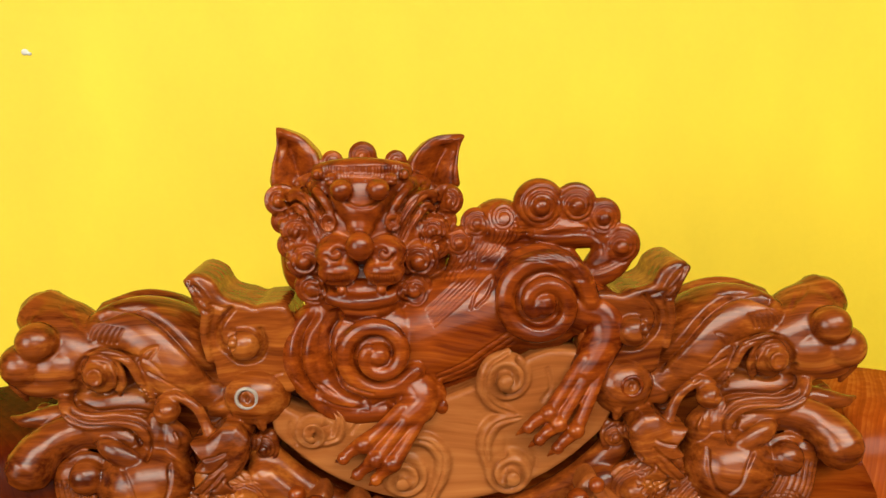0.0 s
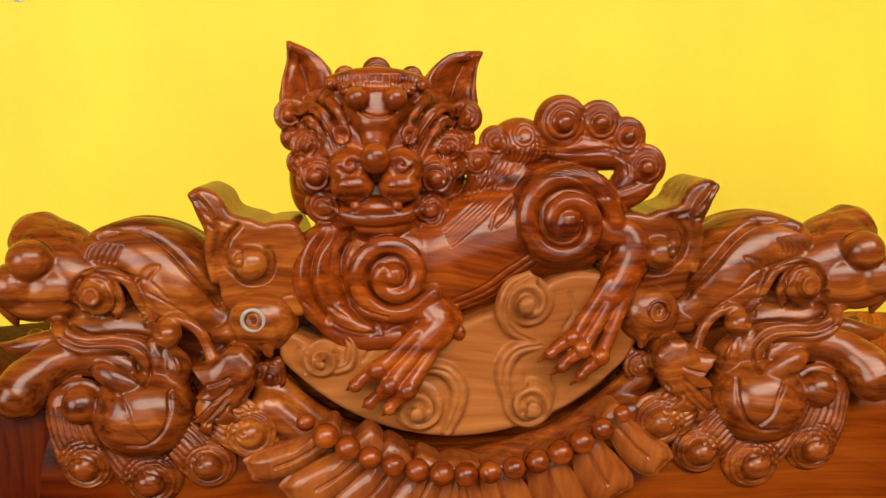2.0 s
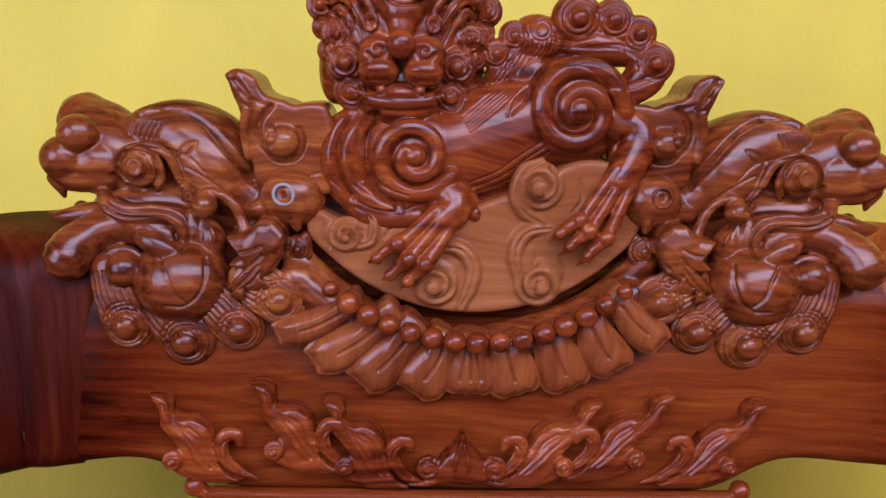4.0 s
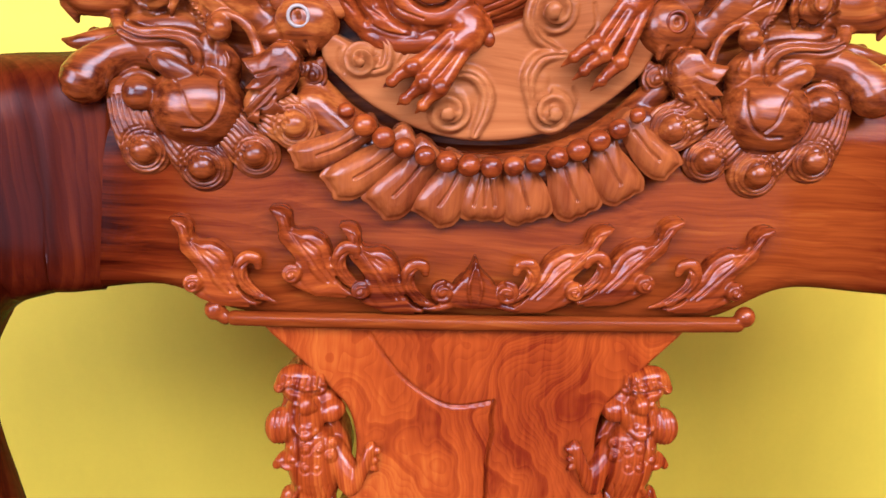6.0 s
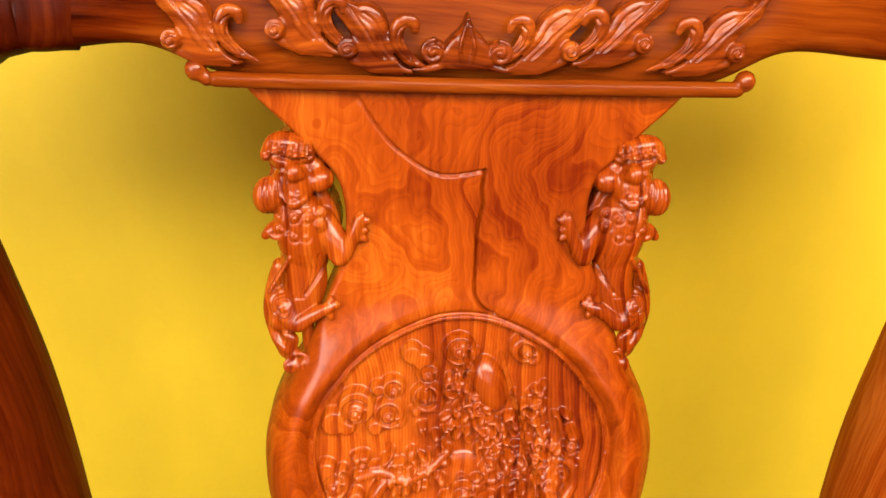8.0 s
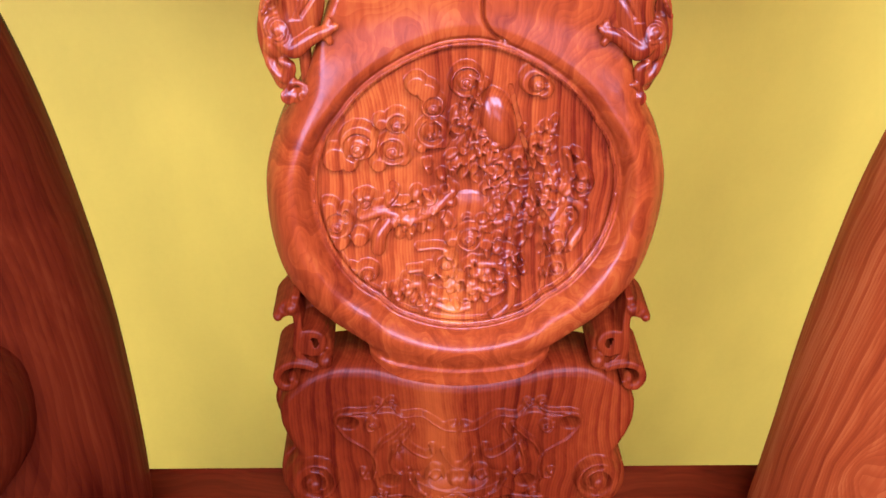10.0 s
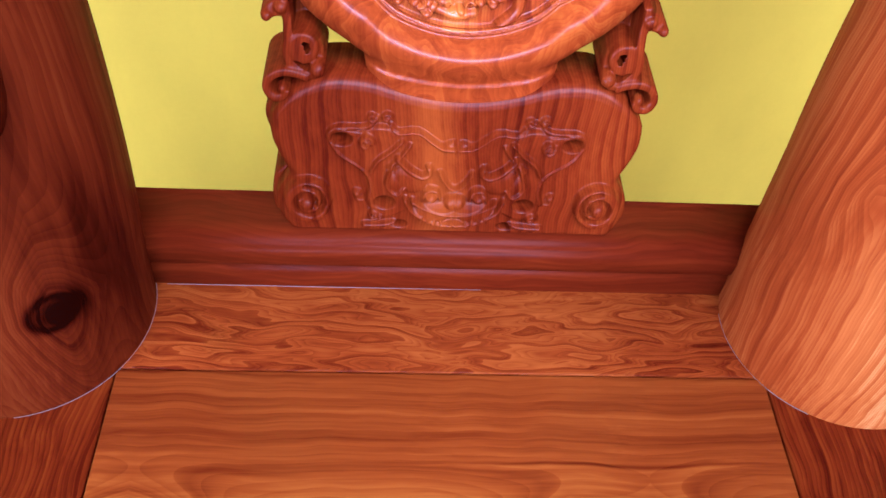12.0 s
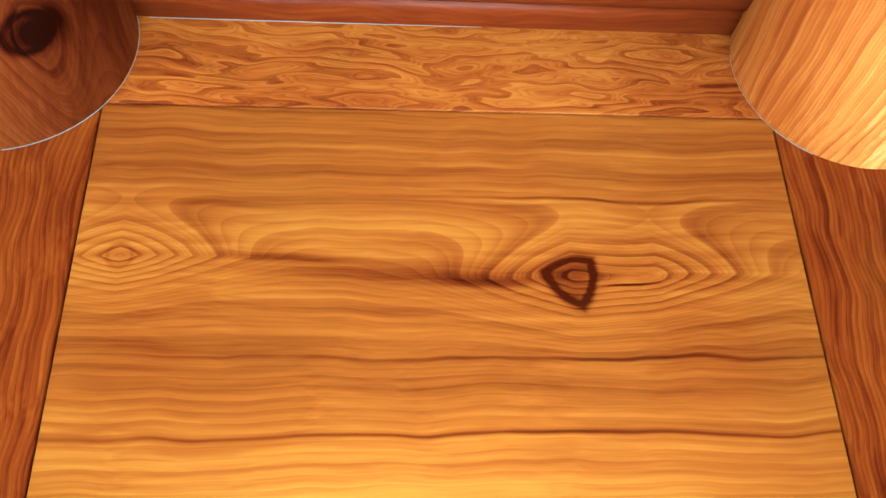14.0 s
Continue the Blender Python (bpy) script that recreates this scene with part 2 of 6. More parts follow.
# Negative depth: pale sapwood at the foot, with highlight brightness painted in.
light_post = wood("light_post_rosewood", TAWNY, "z", across=(95, -70, 0), size=8, waver=6, detail=1.5, bend=0.02, figure=0.25, fine=0.08, stretch=0.34, coat=0.2, blotch=0.5, grain=0.35, lean_way=(0.15, 0.2),
                  knots=[((0.335, 0.198, 0.475), 0.03, 4, 0.8, 0), ((0.25, 0.26, 0.62), 0.02, 2, 0.0, 0)], grain_and_shade=[((0.32, 0.2, 0.5), (0.08, 0.08, 0.12), -0.32)])
seat_wood = wood("seat_rosewood", GOLD, "x", across=(0, 40, 0), size=5, waver=0.9, stretch=0.1, bend=0.02, coat=0.12, figure=0.24, fine=0.08, blotch=0.9, grain=0.5,
                 knots=[((0.082, 0.106, 0.45), 0.024, 5.0, 0.95, 345), ((0.138, 0.110, 0.45), 0.028, 4.0, 0, 0), ((-0.207, 0.118, 0.45), 0.022, 6.5, 0.2, 0)],
                 grain_and_shade=[((0.05, 0.004, 0.45), (0.35, 0.0014, 0.1), 0.36), ((0.12, 0.052, 0.45), (0.2, 0.0014, 0.1), 0.3), ((0.118, 0.103, 0.45), (0.018, 0.0009, 0.1), 0.5), ((0.1, 0.165, 0.45), (0.14, 0.0014, 0.1), 0.3), ((0.0, -0.02, 0.45), (0.4, 0.035, 0.1), -0.12),
                            ((-0.03, 0.110, 0.45), (0.10, 0.006, 0.1), 0.26), ((-0.1, 0.118, 0.45), (0.05, 0.003, 0.1), 0.3), ((0.02, 0.104, 0.45), (0.04, 0.003, 0.1), 0.3)])
burl_wood = wood("burl_rosewood", AMBER, "x", across=(0, 20, 0), size=46, waver=7, detail=2, stretch=0.2, coat=0.1, figure=0.52, fine=0.14, blotch=0.9, grain=0.5)
side_wood = wood("side_rosewood", SIENNA, "y", across=(70, 0, 0), size=9, waver=3, coat=0.1, figure=0.4, stretch=0.08)
base_wood = wood("base_rosewood", UMBER, "x", across=(0, 40, 40), size=9, waver=3, coat=0.15, gloss=0.4, rough=0.5, figure=0.2, fine=0.08, blotch=0.5, grain=0.5)


def plaster(name, colour, rough, spots):
    m, nt, b = nodes_of(name)
    at = node(nt, "TexCoord").outputs["Object"]
    blot = node(nt, "TexNoise", i_0=at, i_2=1.6, i_3=3.0).outputs["Fac"]
    cloud = node(nt, "TexNoise", i_0=node(nt, "VectorMath", op="MULTIPLY", i_0=at, i_1=(1.0, 1.0, 0.5)).outputs[0], i_2=11.0, i_3=4.0).outputs["Fac"]
    blot = calc(nt, "ADD", calc(nt, "MULTIPLY", blot, 0.5), calc(nt, "MULTIPLY", cloud, 0.5))
    fine = node(nt, "TexNoise", i_0=at, i_2=160.0, i_3=2.0).outputs["Fac"]
    tone = calc(nt, "MULTIPLY_ADD", blot, spots, calc(nt, "MULTIPLY", fine, 0.06))
    dim = tuple(c * 0.8 for c in colour)
    nt.links.new(ramp(nt, tone, [(0.28, dim), (0.62, colour)]), b.inputs["Base Color"])
    b.inputs["Roughness"].default_value = rough
    bump = node(nt, "Bump")
    bump.inputs["Strength"].default_value, bump.inputs["Distance"].default_value = 0.12, 0.001
    nt.links.new(fine, bump.inputs["Height"])
    nt.links.new(bump.outputs[0], b.inputs["Normal"])
    return m


yellow_paint = plaster("yellow_wall_paint", (0.86, 0.63, 0.035), 0.6, 0.8)
# Unseen ceiling, darkened so that little light bounces off it.
low_bounce_grey = plaster("unseen_ceiling_grey", (0.16, 0.155, 0.15), 0.8, 0.5)
pale_joint = plaster("pale_joint", (0.17, 0.105, 0.085), 0.5, 0.9)
bare_plaster = plaster("bare_plaster", (0.8, 0.78, 0.72), 0.8, 0.5)
# Unseen floor and side walls, dark to keep bounce off the carving.
low_bounce_tile = plaster("unseen_dark_tile", (0.055, 0.042, 0.034), 0.5, 0.9)
low_bounce_ochre = plaster("unseen_dark_ochre", (0.1, 0.068, 0.026), 0.8, 0.6)


# ---- mesh helpers: places in millimetres ----
def ease(points, n, closed=False):
    """A smooth line through the points, n steps to each span."""
    p = np.array(points, float)
    a = np.vstack([p[-1:], p, p[:2]]) if closed else np.vstack([2 * p[:1] - p[1:2], p, 2 * p[-1:] - p[-2:-1]])
    out = []
    for k in range(len(a) - 3):
        p0, p1, p2, p3 = a[k:k + 4]
        for s in np.arange(n) / n:
            out.append(0.5 * (2 * p1 + (p2 - p0) * s + (2 * p0 - 5 * p1 + 4 * p2 - p3) * s * s + (3 * p1 - p0 - 3 * p2 + p3) * s ** 3))
    if not closed:
        out.append(p[-1])
    return np.array(out)


LEAN_CURVE = np.polyfit((0.45, 0.531, 0.578, 0.668, 0.705, 0.774, 0.841, 0.936, 1.0), (321, 337, 349, 374, 385, 402, 412, 424, 429), 4)


def lean(z):
    """The depth of the back's front face at a height."""
    return np.polyval(LEAN_CURVE, np.asarray(z, float) * 0.001)


class Form:
    """Closed solids that grow into one another. flip mirrors them; warped ones count their depth from the back's face."""

    def __init__(self, flip=False, lift=0.0, warped=False):
        self.v, self.f, self.n, self.flip, self.lift, self.warped = [], [], 0, flip, lift, warped
        self.cuts = []

    def add(self, verts, faces):
        v = np.array(verts, float)
        if self.warped:
            v[:, 1] += lean(v[:, 2])
        if self.flip:
            v[:, 0] *= -1
            faces = [f[::-1] for f in faces]
        v[:, 2] += self.lift
        self.v.append(v * 0.001)
        self.f += [tuple(i + self.n for i in f) for f in faces]
        self.n += len(v)

    def ball(self, c, r, turn=0.0, n=0):
        """An ellipsoid; turn rotates it in the picture plane, in degrees."""
        rx, ry, rz = (r, r, r) if not hasattr(r, "__len__") else r
        n = n or min(64, 2 * int(8 + max(rx, ry, rz) * 0.9))
        ca, sa = math.cos(radians(turn)), math.sin(radians(turn))
        v, f, m = [(0, 0, 1)], [], n // 2
        for i in range(1, m):
            a = math.pi * i / m
            v += [(math.sin(a) * math.cos(2 * math.pi * k / n), math.sin(a) * math.sin(2 * math.pi * k / n), math.cos(a)) for k in range(n)]
        v.append((0, 0, -1))
        last = len(v) - 1
        for k in range(n):
            j = (k + 1) % n
            f.append((0, 1 + k, 1 + j))
            f.append((last, 1 + (m - 2) * n + j, 1 + (m - 2) * n + k))
            for i in range(m - 2):
                f.append((1 + i * n + k, 1 + (i + 1) * n + k, 1 + (i + 1) * n + j, 1 + i * n + j))
        p = np.array(v) * (rx, ry, rz)
        x, z = p[:, 0] * ca - p[:, 2] * sa, p[:, 0] * sa + p[:, 2] * ca
        self.add(np.stack([x, p[:, 1], z], 1) + c, f)

    def tube(self, points, flat=1.0, n=0, steps=8):
        """A round limb through points (x, y, z, radius); flat squeezes its depth."""
        line = ease(points, steps)
        n = n or min(64, 2 * int(6 + line[:, 3].max() * 1.0))
        p, r = line[:, :3], np.maximum(line[:, 3], 0.25)
        t = np.gradient(p, axis=0)
        t /= np.linalg.norm(t, axis=1)[:, None] + 1e-9
        for k in range(3):
            e0, e1 = p[0] - t[0] * r[0] * (0.5, 0.87, 1.0)[k], p[-1] + t[-1] * r[-1] * (0.5, 0.87, 1.0)[k]
            w = (0.87, 0.5, 0.05)[k]
            if k == 0:
                head, tail = [(e0, r[0] * w)], [(e1, r[-1] * w)]
            else:
                head.insert(0, (e0, r[0] * w))
                tail.append((e1, r[-1] * w))
        rings = [(c, w, t[0]) for c, w in head] + list(zip(p, r, t)) + [(c, w, t[-1]) for c, w in tail]
        u = np.cross(t[0], (0, 1, 0) if abs(t[0][1]) < 0.9 else (1, 0, 0))
        v, f = [], []
        for c, w, d in rings:
            u = u - d * (u @ d)
            u /= np.linalg.norm(u) + 1e-9
            s = np.cross(d, u)
            a = 2 * np.pi * np.arange(n) / n
            off = (np.cos(a)[:, None] * u + np.sin(a)[:, None] * s) * w
            off[:, 1] *= flat
            v.append(c + off)
        m = len(rings)
        for i in range(m - 1):
            f += [(i * n + k, i * n + (k + 1) % n, (i + 1) * n + (k + 1) % n, (i + 1) * n + k) for k in range(n)]
        f += [tuple(range(n))[::-1], tuple((m - 1) * n + k for k in range(n))]
        self.add(np.vstack(v), f)

    def slab(self, outline, y0, y1, steps=5, round_off=0.0):
        """A board cut to an outline of (x, z), from depth y0 back to y1, its front edge eased by round_off."""
        o = ease(outline, steps, closed=True)
        c, n = o.mean(0), len(o)
        d = np.roll(o, -1, 0) - np.roll(o, 1, 0)
        side = np.stack([-d[:, 1], d[:, 0]], 1) / (np.linalg.norm(d, axis=1)[:, None] + 1e-9)
        area = (o[:, 0] * np.roll(o[:, 1], -1) - np.roll(o[:, 0], -1) * o[:, 1]).sum()
        side *= 1 if area > 0 else -1
        layers = [(o, y1), (o, y0 + round_off)]
        if round_off:
            layers += [(o + side * round_off * 0.3, y0 + round_off * 0.3), (o + side * round_off, y0)]
        v, f = [], []
        for q, y in layers:
            v.append(np.stack([q[:, 0], np.full(n, y), q[:, 1]], 1))
        for i in range(len(layers) - 1):
            f += [(i * n + k, i * n + (k + 1) % n, (i + 1) * n + (k + 1) % n, (i + 1) * n + k) for k in range(n)]
        f += [tuple(range(n))[::-1], tuple((len(layers) - 1) * n + k for k in range(n))]
        self.add(np.vstack(v), f)

    def pillow(self, outline, y, bulge, y1, steps=4, full=1.0):
        """A cushion-like piece: its edge at depth y, its middle bulge nearer, its back at y1."""
        o = ease(outline, steps, closed=True)
        c, n = o.mean(0), len(o)
        layers = [(o, y1)] + [(c + (o - c) * math.sin(radians(a)) ** full, y - bulge * math.cos(radians(a))) for a in (90, 74, 58, 42, 27, 13)]
        v, f = [np.stack([q[:, 0], np.full(n, d), q[:, 1]], 1) for q, d in layers], []
        for i in range(len(layers) - 1):
            f += [(i * n + k, i * n + (k + 1) % n, (i + 1) * n + (k + 1) % n, (i + 1) * n + k) for k in range(n)]
        f += [tuple(range(n))[::-1], tuple((len(layers) - 1) * n + k for k in range(n))]
        self.add(np.vstack(v), f)

    def ribbon(self, points, half, y0, y1):
        """A strip of even thickness on edge, running back from y0 to y1, along a line of (x, z)."""
        p = ease(points, 5)
        d = np.gradient(p, axis=0)
        side = np.stack([-d[:, 1], d[:, 0]], 1) / (np.linalg.norm(d, axis=1)[:, None] + 1e-9) * half
        self.slab(np.vstack([p + side, (p - side)[::-1]]), y0, y1, steps=1, round_off=half * 0.6)

    def curl(self, c, size, turns=1.6, wire=None, hand=1, start=90.0, dome=0.45, backing=True, end=0.22):
        """A carved spiral that climbs towards its middle, facing the front."""
        wire = wire or size * 0.2
        x, y, z = c
        if backing:
            self.ball((x, y + size * 0.25, z), (size * 0.98, size * (0.25 + dome * 0.55), size * 0.98))
        pts = []
        for k in range(int(turns * 10) + 1):
            s = k / (turns * 10)
            a = radians(start) + hand * 2 * math.pi * turns * s
            rad = size * ((1 - s) * (1 - 0.12) + s * end)
            pts.append((x + rad * math.cos(a), y - size * dome * (1 - (rad / size) ** 2), z + rad * math.sin(a), wire * (1 - 0.35 * s)))
        self.tube(pts, steps=3, n=10)
        self.ball((x, y - size * dome * 0.75, z), size * 0.26, n=12)

    def dig(self, points, half=0.9, depth=1.0, reach=16.0, steps=5):
        """A groove cut into the front along a line of (x, y, z), no further than reach from that depth."""
        p = ease([q[:3] for q in points], steps)
        if self.warped:
            p[:, 1] += lean(p[:, 2])
        if self.flip:
            p[:, 0] *= -1
        p[:, 2] += self.lift
        self.cuts.append((p, half, depth, reach))

    def comb(self, a, b, n, half=0.7, depth=0.7, reach=16.0):
        """Grooves side by side between two lines."""
        a, b = np.array(a, float), np.array(b, float)
        for k in range(n):
            self.dig(a + (b - a) * (k + 0.5) / n, half, depth, reach)

    def whorl(self, c, size, turns=2.0, hand=1, start=90.0, half=0.8, depth=1.0, end=0.2, reach=16.0):
        """A spiral groove, from the rim inwards."""
        pts = []
        for k in range(int(turns * 14) + 1):
            s = k / (turns * 14)
            a = radians(start) + hand * 2 * math.pi * turns * s
            rad = size * (1 - (1 - end) * s)
            pts.append((c[0] + rad * math.cos(a), c[1], c[2] + rad * math.sin(a)))
        self.dig(pts, half, depth, reach, steps=2)

    def bun(self, c, size, turns=2.2, hand=1, start=90.0, deep=0.75, half=0.75, cut=0.9):
        """A round curl of hair: a dome with a spiral of fine grooves."""
        x, y, z = c
        self.ball((x, y + size * 0.3, z), (size, size * deep, size))
        self.ball((x, y - size * (deep - 0.42), z), (size * 0.36, size * 0.3, size * 0.36))
        self.whorl((x, y - size * 0.2, z), size * 0.92, turns, hand, start, half, cut, 0.36, size)

    def make(self, name, material, parent, label="", voxel=0.0, smooth=2):
        mesh = bpy.data.meshes.new(name)
        mesh.from_pydata(np.vstack(self.v).tolist(), [], self.f)
        mesh.update()
        if voxel:
            rough = new(name, mesh)
            mod = rough.modifiers.new("grown_together", "REMESH")
            mod.mode, mod.voxel_size, mod.use_smooth_shade = "VOXEL", voxel * 0.001, True
            if smooth:
                mod = rough.modifiers.new("sanded", "SMOOTH")
                mod.factor, mod.iterations = 0.5, smooth
            grown = bpy.data.meshes.new_from_object(rough.evaluated_get(bpy.context.evaluated_depsgraph_get()))
            bpy.data.objects.remove(rough)
            bpy.data.meshes.remove(mesh)
            mesh = grown
            mesh.name = name
            self.engrave(mesh)
        return part_of(name, mesh, material, parent, label)

    def engrave(self, mesh):
        if not self.cuts:
            return
        n = len(mesh.vertices)
        co, no = np.empty(n * 3, np.float32), np.empty(n * 3, np.float32)
        mesh.vertices.foreach_get("co", co)
        mesh.vertices.foreach_get("normal", no)
        co, no = co.reshape(-1, 3) * 1000.0, no.reshape(-1, 3)
        facing = np.clip(-no[:, 1] * 2.2, 0, 1)
        sunk = np.zeros(n)
        for p, half, depth, reach in self.cuts:
            lo, hi = p.min(0) - half, p.max(0) + half
            near = np.nonzero((co[:, 0] > lo[0]) & (co[:, 0] < hi[0]) & (co[:, 2] > lo[2]) & (co[:, 2] < hi[2]) & (co[:, 1] > lo[1] - reach) & (co[:, 1] < hi[1] + reach))[0]
            if not len(near):
                continue
            best, at = np.full(len(near), 1e9), np.zeros(len(near))
            q = co[near]
            for a, b in zip(p[:-1], p[1:]):
                ex, ez = b[0] - a[0], b[2] - a[2]
                s = np.clip(((q[:, 0] - a[0]) * ex + (q[:, 2] - a[2]) * ez) / (ex * ex + ez * ez + 1e-9), 0, 1)
                far = np.hypot(q[:, 0] - a[0] - s * ex, q[:, 2] - a[2] - s * ez)
                at = np.where(far < best, a[1] + s * (b[1] - a[1]), at)
                best = np.minimum(best, far)
            cut = np.sqrt(np.clip(1 - (best / half) ** 2, 0, 1)) if half < 1.9 else np.clip(1 - best / half, 0, 1) ** 1.5
            cut = depth * cut * (np.abs(q[:, 1] - at) < reach)
            sunk[near] = np.maximum(sunk[near], cut)
        co -= no * (sunk * facing)[:, None]
        mesh.vertices.foreach_set("co", (co * 0.001).astype(np.float32).ravel())
        mesh.update()


def part_of(name, mesh, material, parent, label=""):
    """Hangs a mesh, whose places are the world's, under a thing or a part."""
    mesh.polygons.foreach_set("use_smooth", [True] * len(mesh.polygons))
    if material:
        mesh.materials.append(material)
    ob = new(name, mesh)
    if parent:
        ob.parent = parent
        bpy.context.view_layer.update()
        ob.matrix_parent_inverse = parent.matrix_world.inverted()
    return tagged(ob, label=label)


def part(name, bm, material, parent, label=""):
    mesh = bpy.data.meshes.new(name)
    bm.to_mesh(mesh)
    bm.free()
    return part_of(name, mesh, material, parent, label)


def block(x0, x1, y0, y1, z0, z1, soft=0.0):
    """A box with eased edges, in metres."""
    bm = bmesh.new()
    bmesh.ops.create_cube(bm, size=1.0, matrix=Matrix.LocRotScale(((x0 + x1) / 2, (y0 + y1) / 2, (z0 + z1) / 2), None, (x1 - x0, y1 - y0, z1 - z0)))
    if soft:
        bmesh.ops.bevel(bm, geom=bm.edges[:], offset=soft, segments=3, affect="EDGES", profile=0.5)
    return bm


def flat_faces(ob):
    ob.data.polygons.foreach_set("use_smooth", [False] * len(ob.data.polygons))
    return ob


def setting(name, bm, material, label):
    return flat_faces(tagged(part(name, bm, material, None), label, kind="structure"))


# ---- the room ----
WALL_Y = 0.76


def boxes(name, material, label, *parts):
    """One piece of the setting out of several boxes."""
    bm = bmesh.new()
    for box in parts:
        extra = block(*box)
        mesh = bpy.data.meshes.new("piece")
        extra.to_mesh(mesh)
        extra.free()
        bm.from_mesh(mesh)
        bpy.data.meshes.remove(mesh)
    return setting(name, bm, material, label)


boxes("wall_north", yellow_paint, "smooth plaster wall painted bright yellow behind the chair", (-2.6, 4.4, WALL_Y, WALL_Y + 0.2, 0, 3.6))
boxes("wall_east", low_bounce_ochre, "unseen plain side wall, dark ochre to hold bounce light down", (4.2, 4.4, -4.8, WALL_Y, 0, 3.6))
boxes("wall_west", low_bounce_ochre, "unseen side wall with a window opening, dark ochre to hold bounce light down", (-2.6, -2.4, -4.8, -3.3, 0, 3.6), (-2.6, -2.4, -1.1, WALL_Y, 0, 3.6), (-2.6, -2.4, -3.3, -1.1, 0, 1.0), (-2.6, -2.4, -3.3, -1.1, 2.9, 3.6))
boxes("wall_south", low_bounce_ochre, "unseen wall with a wide shop window, dark ochre to hold bounce light down", (-2.6, -1.25, -5.0, -4.8, 0, 3.6), (2.45, 4.4, -5.0, -4.8, 0, 3.6), (-1.25, 2.45, -5.0, -4.8, 2.85, 3.6), (-1.25, 2.45, -5.0, -4.8, 0, 1.35))
boxes("floor", low_bounce_tile, "unseen tile floor under the chair, dark to hold bounce light down", (-2.6, 4.4, -5.0, WALL_Y + 0.2, -0.1, 0))
boxes("ceiling", low_bounce_grey, "unseen flat ceiling, dark grey to hold bounce light down", (-2.6, 4.4, -5.0, WALL_Y + 0.2, 3.6, 3.7))

# a fleck of bare plaster in the yellow paint
fleck = Form()
fleck.ball((-353.0, 759.5, 1365.5), (3.4, 1.6, 2.8), n=14)
fleck.ball((-349.0, 759.6, 1364.0), (2.0, 1.4, 1.6), n=10)
tagged(fleck.make("wall_fleck", bare_plaster, None, voxel=0.5), "small chip of bare white plaster on the yellow wall", kind="structure")

# ---- the armchair ----
chair = tagged(new("armchair"), "massive varnished rosewood armchair with a carved lion crest", "armchair")
chair.empty_display_size = 0.2
chair.location = (0, 0.25, 0)


def loft(rows, n=40, power=2.0, top=0.0):
    """A limb of rounded sections: rows of centre (x, y, z) and half sizes along two given directions."""
    v, f = [], []
    for c, u, w in rows:
        for k in range(n):
            a = 2 * math.pi * k / n
            ca, sa = math.cos(a), math.sin(a)
            p = power if sa < 0 else top or power
            s = abs(ca) ** (2 / p) * (1 if ca > 0 else -1)
            t = abs(sa) ** (2 / p) * (1 if sa > 0 else -1)
            v.append(Vector(c) + s * Vector(u) + t * Vector(w))
    m = len(rows)
    for i in range(m - 1):
        f += [(i * n + k, i * n + (k + 1) % n, (i + 1) * n + (k + 1) % n, (i + 1) * n + k) for k in range(n)]
    f += [tuple(range(n))[::-1], tuple((m - 1) * n + k for k in range(n))]
    mesh = bpy.data.meshes.new("loft")
    mesh.from_pydata([tuple(p * 0.001) for p in v], [], f)
    bm = bmesh.new()
    bm.from_mesh(mesh)
    bmesh.ops.recalc_face_normals(bm, faces=bm.faces[:])
    bpy.data.meshes.remove(mesh)
    return bm


# top rail: a thick beam, flat in front, fuller where it enters the posts
rows = []
for x, zlo, zhi in ((-248, 1000, 1138), (-235, 1002, 1138), (-190, 1006, 1142), (-150, 992, 1146), (-122, 988, 1142), (-98, 987, 1120), (-60, 987, 1104), (0, 987, 1098),
                    (60, 987, 1104), (98, 987, 1120), (122, 988, 1142), (150, 992, 1146), (190, 1010, 1145), (240, 1008, 1142), (285, 1004, 1140)):
    yf, yb = 424, 545
    rows.append((x, zlo, zhi, yf, yb))
line = ease(rows, 6)
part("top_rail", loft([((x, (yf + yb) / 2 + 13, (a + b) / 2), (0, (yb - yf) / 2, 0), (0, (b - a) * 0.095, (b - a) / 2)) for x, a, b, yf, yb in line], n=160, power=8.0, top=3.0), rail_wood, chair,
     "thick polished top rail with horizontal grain")

